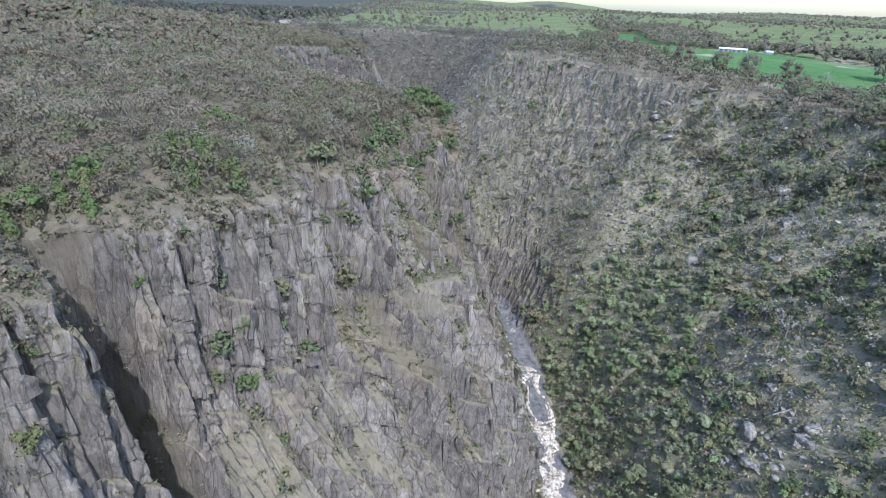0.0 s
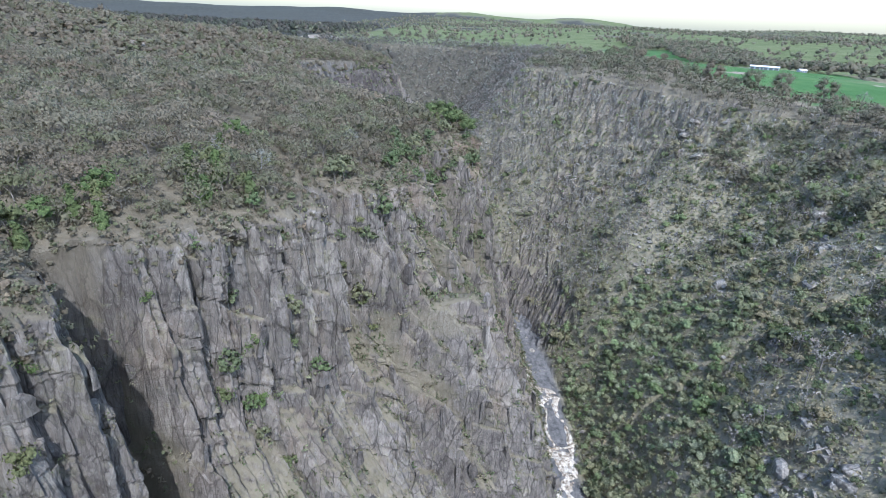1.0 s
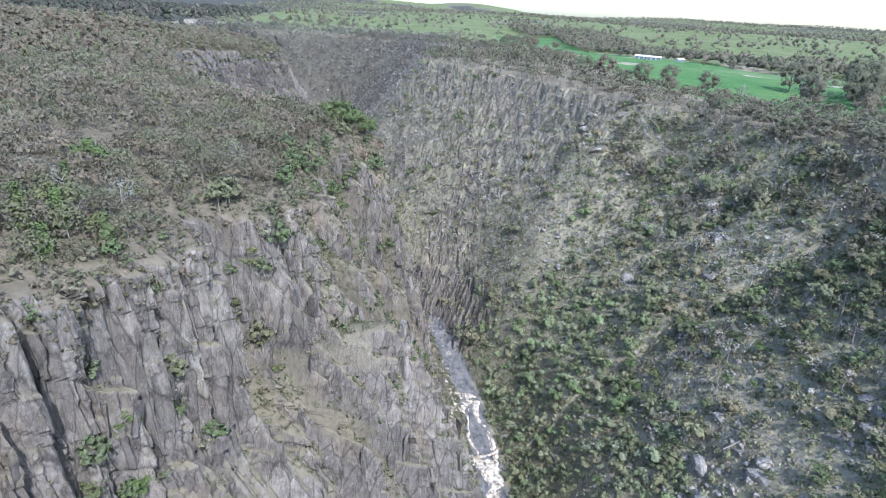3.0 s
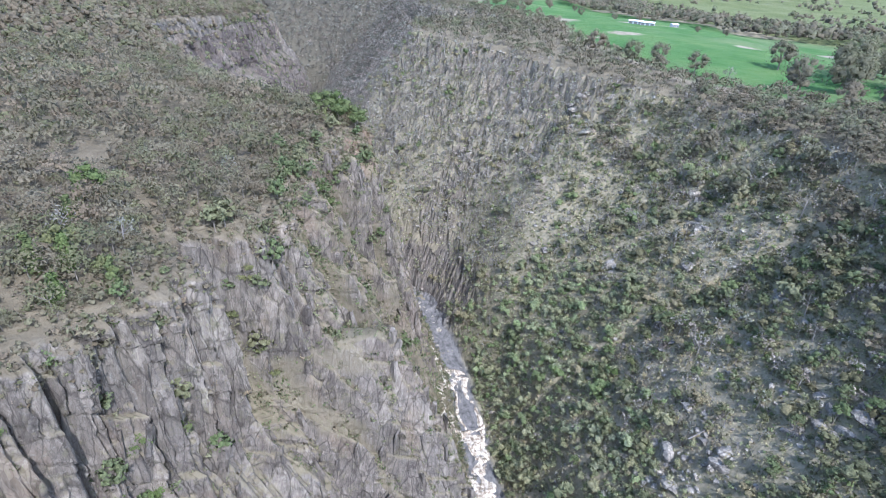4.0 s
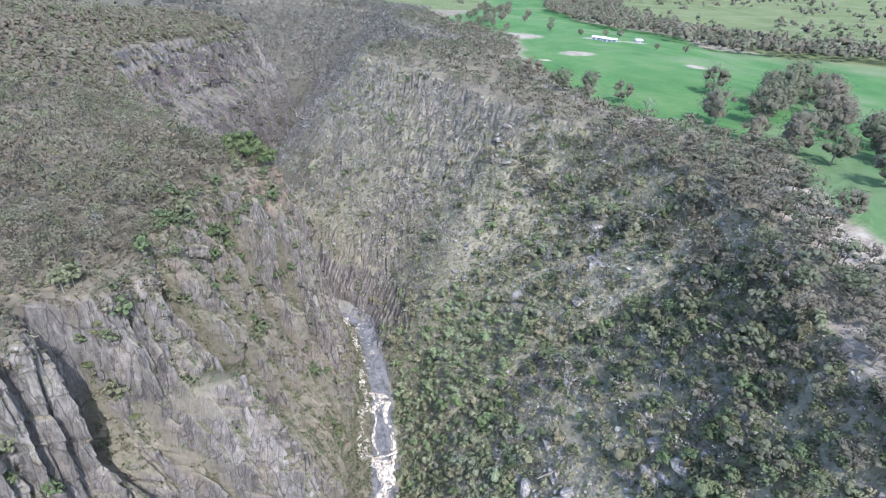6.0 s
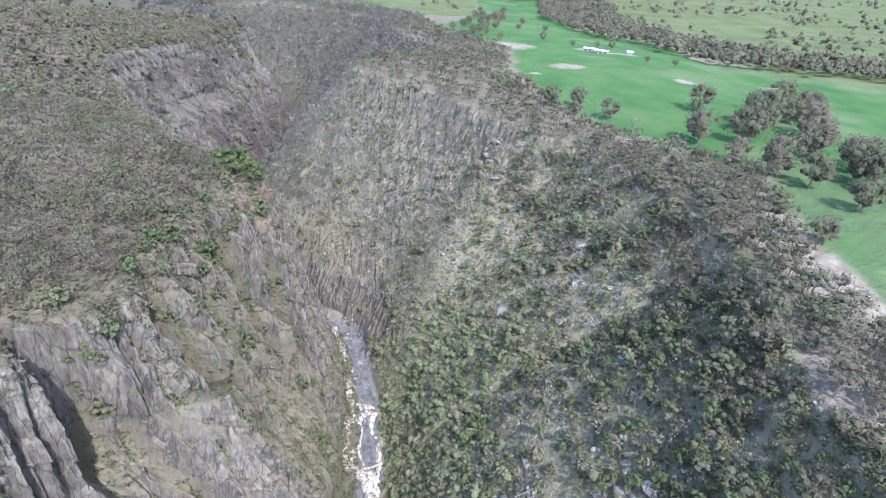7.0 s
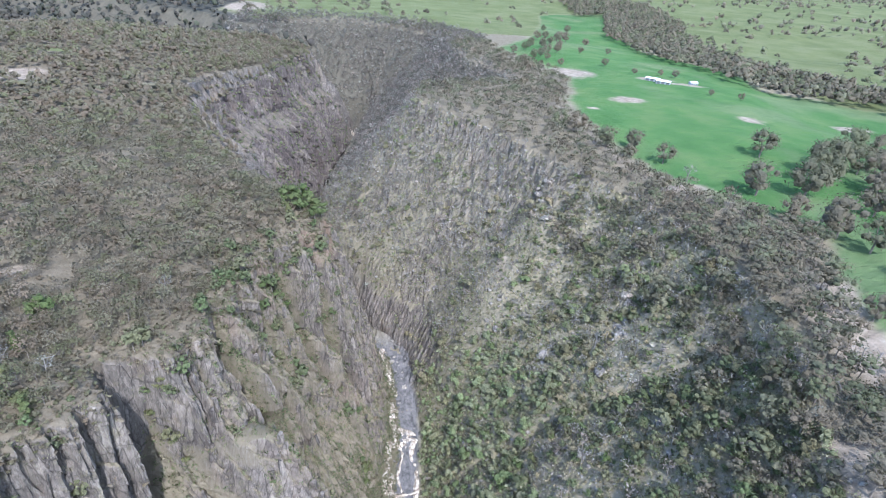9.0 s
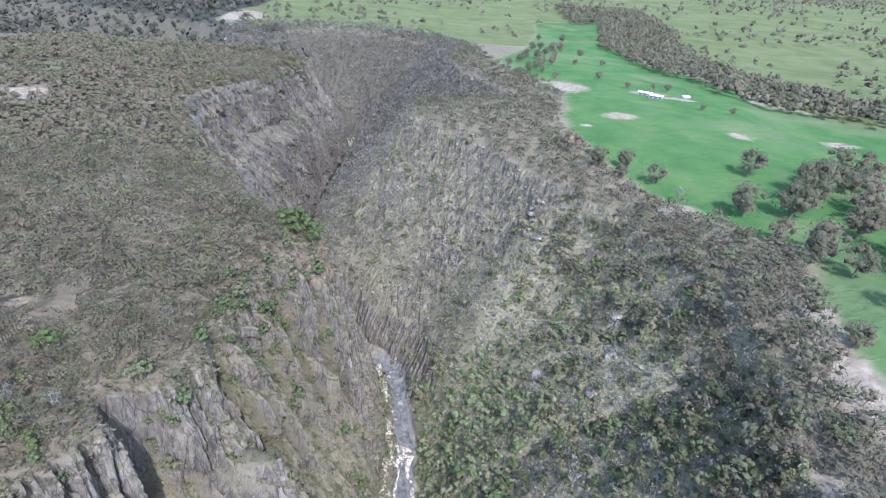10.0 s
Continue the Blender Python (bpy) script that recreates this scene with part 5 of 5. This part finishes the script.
LEDGE_TREES = single_kit("ledge_tree", [gum(np.random.default_rng(290 + i), h, w, 130, .62, 6, .55) for i, (h, w) in enumerate([(5, 3.4), (4.2, 3.6), (6, 3.6)])], LEAF_HOLLOW, BARK)
for cx, cy, sx, sy, count in ((-12, 176, 6, 10, 26), (-5, 192, 5, 7, 22), (-20, 150, 4, 6, 8), (4, 203, 5, 5, 12), (-22, 124, 3, 4, 7), (12, 196, 5, 6, 10), (-12, 162, 4, 5, 10), (2, 168, 5, 8, 8), (20, 176, 4, 9, 9), (-38, 86, 3, 3, 5), (-33, 100, 3, 4, 5)):
    for _ in range(count):
        qx, qy, qz, qn = on_cliff(cx + r.normal() * sx, cy + r.normal() * sy)
        stand("ledge_tree", LEDGE_TREES[int(r.integers(0, 3))], qx, qy, float(np.clip(r.lognormal(.05, .28), .6, 1.6)), "slim dark-green tree rooted on a cliff ledge", "tree", "ledge trees", .4, r, 1.0, qz)
for i, (px, py, ps) in enumerate(CLIFF_BUSHES):
    qx, qy, qz, qn = on_cliff(px, py)
    stand("cliff_bush", GREEN_KIT[i % 3], qx, qy, ps, "fresh green bush rooted in the cliff", "bush", "cliff bushes", .3, rng, 1.0, qz)
SLOPE_BUSHES = [(104, 156, 1.3), (91, 144, 1.2), (110, 129, 1.2), (87, 146, 1.1), (122, 94, 1.5), (119, 100, .9), (98, 150, .9), (84, 160, 1.0), (75, 175, .9)]
for i, (px, py, ps) in enumerate(SLOPE_BUSHES):
    stand("green_bush", GREEN_KIT[(i + 1) % 3], px, py, ps, "fresh green bush standing out of grey scrub", "bush", "slope bushes", .2, rng)


# ---- rocks ----
def stone_mesh(name, r, size, flat=.7, detail=2):
    bm = bmesh.new()
    bmesh.ops.create_icosphere(bm, subdivisions=detail, radius=1)
    cuts = [(Vector(r.normal(size=3)).normalized(), r.uniform(.55, .85)) for _ in range(7)]
    for v in bm.verts:
        for n, d in cuts:
            over = v.co.dot(n) - d
            if over > 0:
                v.co -= n * over * .92
        v.co *= 1 + .10 * noise.noise(v.co * 2.3 + Vector((r.uniform(0, 1), 0, 0)))
        v.co = Vector((v.co.x * size[0], v.co.y * size[1], v.co.z * size[2] * flat))
    me = bpy.data.meshes.new(name)
    bm.to_mesh(me)
    bm.free()
    me.materials.append(PALE_ROCK)
    return me


def column_mesh(name, r):
    """A jointed rock slab: an uneven prism with a broken top."""
    bm = bmesh.new()
    k = int(r.integers(5, 7))
    ang = np.sort(r.uniform(0, 2 * np.pi, k) * .35 + np.arange(k) * 2 * np.pi / k)
    rings = []
    for z, s in ((-1.0, 1.08), (-.3, 1.0), (.55, .93), (1.0, .74)):
        ring = [bm.verts.new((math.cos(a) * s * (1 + .12 * r.normal()), .62 * math.sin(a) * s * (1 + .12 * r.normal()), z + (.16 * r.normal() if z > .9 else 0))) for a in ang]
        rings.append(ring)
    for lo, hi in zip(rings[:-1], rings[1:]):
        for i in range(k):
            bm.faces.new((lo[i], lo[(i + 1) % k], hi[(i + 1) % k], hi[i]))
    bm.faces.new(rings[-1])
    me = bpy.data.meshes.new(name)
    bm.to_mesh(me)
    bm.free()
    me.materials.append(ROCK)
    return me


COLUMNS = [column_mesh("rock_slab", np.random.default_rng(400 + i)) for i in range(9)]
r = np.random.default_rng(411)
ok = np.nonzero(((cliff_rock > .6) & (up < .5) & (SZ > -95) & (SZ < rim_top - 3) & (SY > 48) & (SY < 232)).ravel())[0]
for i in r.choice(ok, 300, replace=False):
    nv = face_n.reshape(-1, 3)[i] * (1 if face_n.reshape(-1, 3)[i][0] > 0 else -1)
    tall, wide_ = r.uniform(1.0, 3.4), r.uniform(.6, 1.5)
    ob = new("rock_slab", COLUMNS[int(i) % len(COLUMNS)])
    q = np.array([FX.ravel()[i], FY.ravel()[i], FZ.ravel()[i]]) - nv * wide_ * .28
    ob.matrix_world = pose(*q, r.normal() * 5, r.normal() * 5 + 6, math.degrees(math.atan2(nv[1], nv[0])) + 90 + r.normal() * 10) @ Matrix.Diagonal((wide_, wide_, tall, 1))
    ob.parent = cliff

STONES = [stone_mesh("boulder", np.random.default_rng(430 + i), (1.0, .8, .75), .9) for i in range(8)]


def boulder(x, y, size, label, group, r=rng, sink=.35):
    z = float(height_at(np.array([x]), np.array([y]))[0])
    ob = tagged(new("boulder", STONES[int(r.integers(0, len(STONES)))]), label, "boulder", group)
    ob.matrix_world = pose(x, y, z - sink * size * .3, r.normal() * 14, r.normal() * 14, r.uniform(0, 360)) @ Matrix.Diagonal((size, size * r.uniform(.7, 1.1), size * r.uniform(.6, 1.0), 1))
    return ob


boulder(117, 165, 3.4, "large pale boulder among dark scrub", "", rng, 0)
for ox, oy, spread, count in OUTCROPS:
    for _ in range(count):
        boulder(ox + rng.normal() * spread * .6, oy + rng.normal() * spread * .6, float(np.clip(rng.lognormal(.42, .5), .6, 3.8)), "angular grey boulder of a rocky outcrop", "outcrop boulders")

# ---- the stream: white rapids over a slab of grey rock ----
def foam_material():
    m, t, b = material("white_water", .45, 0, .5)
    pos = t.nodes.new("ShaderNodeNewGeometry").outputs["Position"]
    c = ramp(t, noise_node(t, pos, .95, 8, .75, (1, .7, 1)), [(.36, (.09, .078, .062)), (.45, (.30, .24, .175)), (.53, (.60, .54, .44)), (.62, (.82, .79, .73))])
    t.links.new(c, b.inputs["Base Color"])
    bump(t, b, noise_node(t, pos, 1.6, 6, .7), .8, .4)
    return m


FOAM = foam_material()


def rapids(line, widths, seed):
    """A lumpy ribbon of broken water along a line."""
    pts = np.array(line, float)
    run = np.concatenate([[0], np.cumsum(np.hypot(*np.diff(pts, axis=0).T))])
    u = np.arange(0, run[-1], .5)
    px, py, w = np.interp(u, run, pts[:, 0]), np.interp(u, run, pts[:, 1]), np.interp(u, run, widths)
    k = 9
    off = np.linspace(-.5, .5, k)
    wig = 1.6 * fbm(u / 6, 0 * u, seed, 2)
    left, right = w * (.55 + .5 * vnoise(u / 2.2, 0 * u, seed + 1)), w * (.55 + .5 * vnoise(u / 2.2, 0 * u + 9, seed + 2))
    across = np.where(off[None] < 0, off[None] * 2 * left[:, None] * .5, off[None] * 2 * right[:, None] * .5)
    gx = px[:, None] + wig[:, None] + across
    gy = py[:, None] + .8 * (hash2(np.round(u * 7)[:, None] + 0 * off[None], np.arange(k)[None] + 0 * u[:, None], seed) - .5)
    gz = height_at(gx.ravel(), gy.ravel()).reshape(gx.shape) + .42 - 1.5 * np.abs(off[None]) ** 3 * 4 + .5 * fbm(gx / 1.4, gy / 1.4, seed + 5, 3) + .9 * fbm(gx / 4, gy / 6, seed + 8, 2)
    idx = np.arange(gx.size).reshape(gx.shape)
    f = np.stack([idx[:-1, :-1], idx[:-1, 1:], idx[1:, 1:], idx[1:, :-1]], -1).reshape(-1, 4)
    me = mesh_from("rapids", np.stack([gx, gy, gz], -1).reshape(-1, 3), f, [FOAM], smooth_shade=True)
    return tagged(new("rapids", me), "white rapids tumbling over grey rock", "stream", kind="structure")


rapids([(27, 263), (31, 245), (35, 230), (35, 218), (37, 208), (42, 199), (37, 188), (35, 178), (37, 167), (44, 163), (47, 154), (45, 146), (44, 135), (42, 110), (42, 60)],
       [4, 8, 6.5, 6.5, 10, 15, 11, 9, 10, 13, 10, 11, 12, 9, 9], 501)
rapids([(42, 199), (48, 196), (48, 187), (50, 174), (50, 165), (47, 155)], [6, 5, 3.5, 3, 3.5, 5], 521)
rapids([(39, 198), (43, 188), (41, 178), (43, 168), (45, 160)], [2, 1.5, 2, 1.5, 2], 551)
rapids([(36, 172), (41, 165), (47, 166), (51, 168)], [4, 5, 5, 3], 561)
rapids([(-41, 655), (-37, 672), (-34, 684), (-44, 690)], [7, 10, 13, 8], 531)
for _ in range(100):
    by = rng.uniform(140, 262)
    bx = np.interp(by, [140, 200, 256, 262], [41, 42, 35, 32]) + rng.normal() * 5.5
    boulder(bx, by, float(np.clip(rng.lognormal(-.35, .5), .3, 2.2)), "grey boulder in the stream bed", "stream boulders")


# ---- farm sheds in the paddock ----
def painted(name, colour, rough=.5):
    m, t, b = material(name, rough, 0, .4)
    pos = t.nodes.new("ShaderNodeNewGeometry").outputs["Position"]
    t.links.new(ramp(t, noise_node(t, pos, .7, 5, .6), [(.3, tuple(.8 * c for c in colour)), (.7, colour)]), b.inputs["Base Color"])
    return m


def part(name, bm, mat, parent, label=""):
    me = bpy.data.meshes.new(name)
    bm.to_mesh(me)
    bm.free()
    me.materials.append(mat)
    ob = new(name, me)
    ob.parent = parent
    return tagged(ob, label)


def box(bm, x0, x1, y0, y1, z0, z1):
    v = [bm.verts.new(p) for p in ((x0, y0, z0), (x1, y0, z0), (x1, y1, z0), (x0, y1, z0), (x0, y0, z1), (x1, y0, z1), (x1, y1, z1), (x0, y1, z1))]
    for q in ((0, 3, 2, 1), (4, 5, 6, 7), (0, 1, 5, 4), (1, 2, 6, 5), (2, 3, 7, 6), (3, 0, 4, 7)):
        bm.faces.new([v[i] for i in q])


ROOF = painted("white_roof", (.85, .86, .88))
WALLS = painted("shed_walls", (.42, .47, .52))
BAY_SHADE = painted("bay_shade", (.16, .17, .19))


def shed(x, y, turn, length, width, eaves, ridge, label):
    base = tagged(new("farm_shed"), label, "shed", "farm sheds")
    z = float(height_at(np.array([x]), np.array([y]))[0])
    base.matrix_world = pose(x, y, z - .2, 0, 0, turn)
    bm = bmesh.new()
    h, w = length / 2, width / 2
    a = [bm.verts.new(p) for p in ((-h, -w, 0), (h, -w, 0), (h, w, 0), (-h, w, 0), (-h, -w, eaves), (h, -w, eaves), (h, w, eaves), (-h, w, eaves), (-h, 0, ridge - .1), (h, 0, ridge - .1))]
    for q in ((0, 1, 5, 4), (2, 3, 7, 6), (1, 2, 6, 9, 5), (3, 0, 4, 8, 7)):
        bm.faces.new([a[i] for i in q])
    part("wall", bm, WALLS, base)
    for side in (-1, 1):
        bm = bmesh.new()
        o = .5
        drop = (ridge - eaves) * (w + o) / w
        v = [bm.verts.new(p) for p in ((-h - .3, 0, ridge), (h + .3, 0, ridge), (h + .3, side * (w + o), ridge - drop), (-h - .3, side * (w + o), ridge - drop))]
        f = bm.faces.new(v)
        ext = bmesh.ops.extrude_face_region(bm, geom=[f])
        bmesh.ops.translate(bm, verts=[e for e in ext["geom"] if isinstance(e, bmesh.types.BMVert)], vec=(0, 0, .12))
        part("roof", bm, ROOF, base, "white sheet-metal roof")
    # dark panels on the wall stand in for the shade inside open bays
    for i in range(3):
        bm = bmesh.new()
        cx = -h + (i + .5) * length / 3
        box(bm, cx - length * .11, cx + length * .11, -w - .06, -w + .04, 0, eaves * .8)
        part("bay_panel", bm, BAY_SHADE, base, "dark panel painted as the shade inside an open bay")
    return base


shed(234, 470, -30, 11, 4.6, 2.4, 3.2, "long white-roofed farm shed on green pasture")
shed(239, 459, -30, 11, 4.6, 2.4, 3.2, "long white-roofed farm shed beside its twin")
shed(268, 468, 10, 6, 4, 2.2, 3.0, "small pale hut beside the farm track")

# ---- fallen and dead trees ----
for lx, ly, ln, turn in ((93, 108, 13, 20), (201, 196, 8, -25), (178, 128, 6, 40), (160, 118, 5, 70), (-44, 118, 5, 30)):
    z = float(height_at(np.array([lx]), np.array([ly]))[0])
    v, f = joined([stick((-ln / 2, 0, .3), (ln / 2, 0, .5), .2, .1), stick((ln * .1, 0, .4), (ln * .42, 1.6, .9), .14, .05, 4), stick((ln * .2, 0, .4), (ln * .5, -1.3, 1.2), .12, .04, 4)])
    log = tagged(new("fallen_tree", mesh_from("fallen_tree", v, f, [DEADWOOD])), "bleached fallen tree lying on the slope", "log", "fallen trees")
    log.matrix_world = pose(lx, ly, z, 0, 0, turn)
DEAD = single_kit("dead_tree", [bare_tree(np.random.default_rng(460 + i), 11, 8, 120, .75) for i in range(2)], LEAF_GREY, DEADWOOD)
for i, (px, py, ps) in enumerate([(172, 250, .8), (167, 122, .8), (172, 112, .7), (113, 195, .8), (117, 176, .9), (132, 155, .8), (145, 157, .8), (155, 142, .8), (-40, 110, .6), (-50, 110, .6), (-30, 150, .6)]):
    stand("dead_tree", DEAD[i % 2], px, py, ps, "bare silver-grey dead tree", "tree", "dead trees", .2, rng)
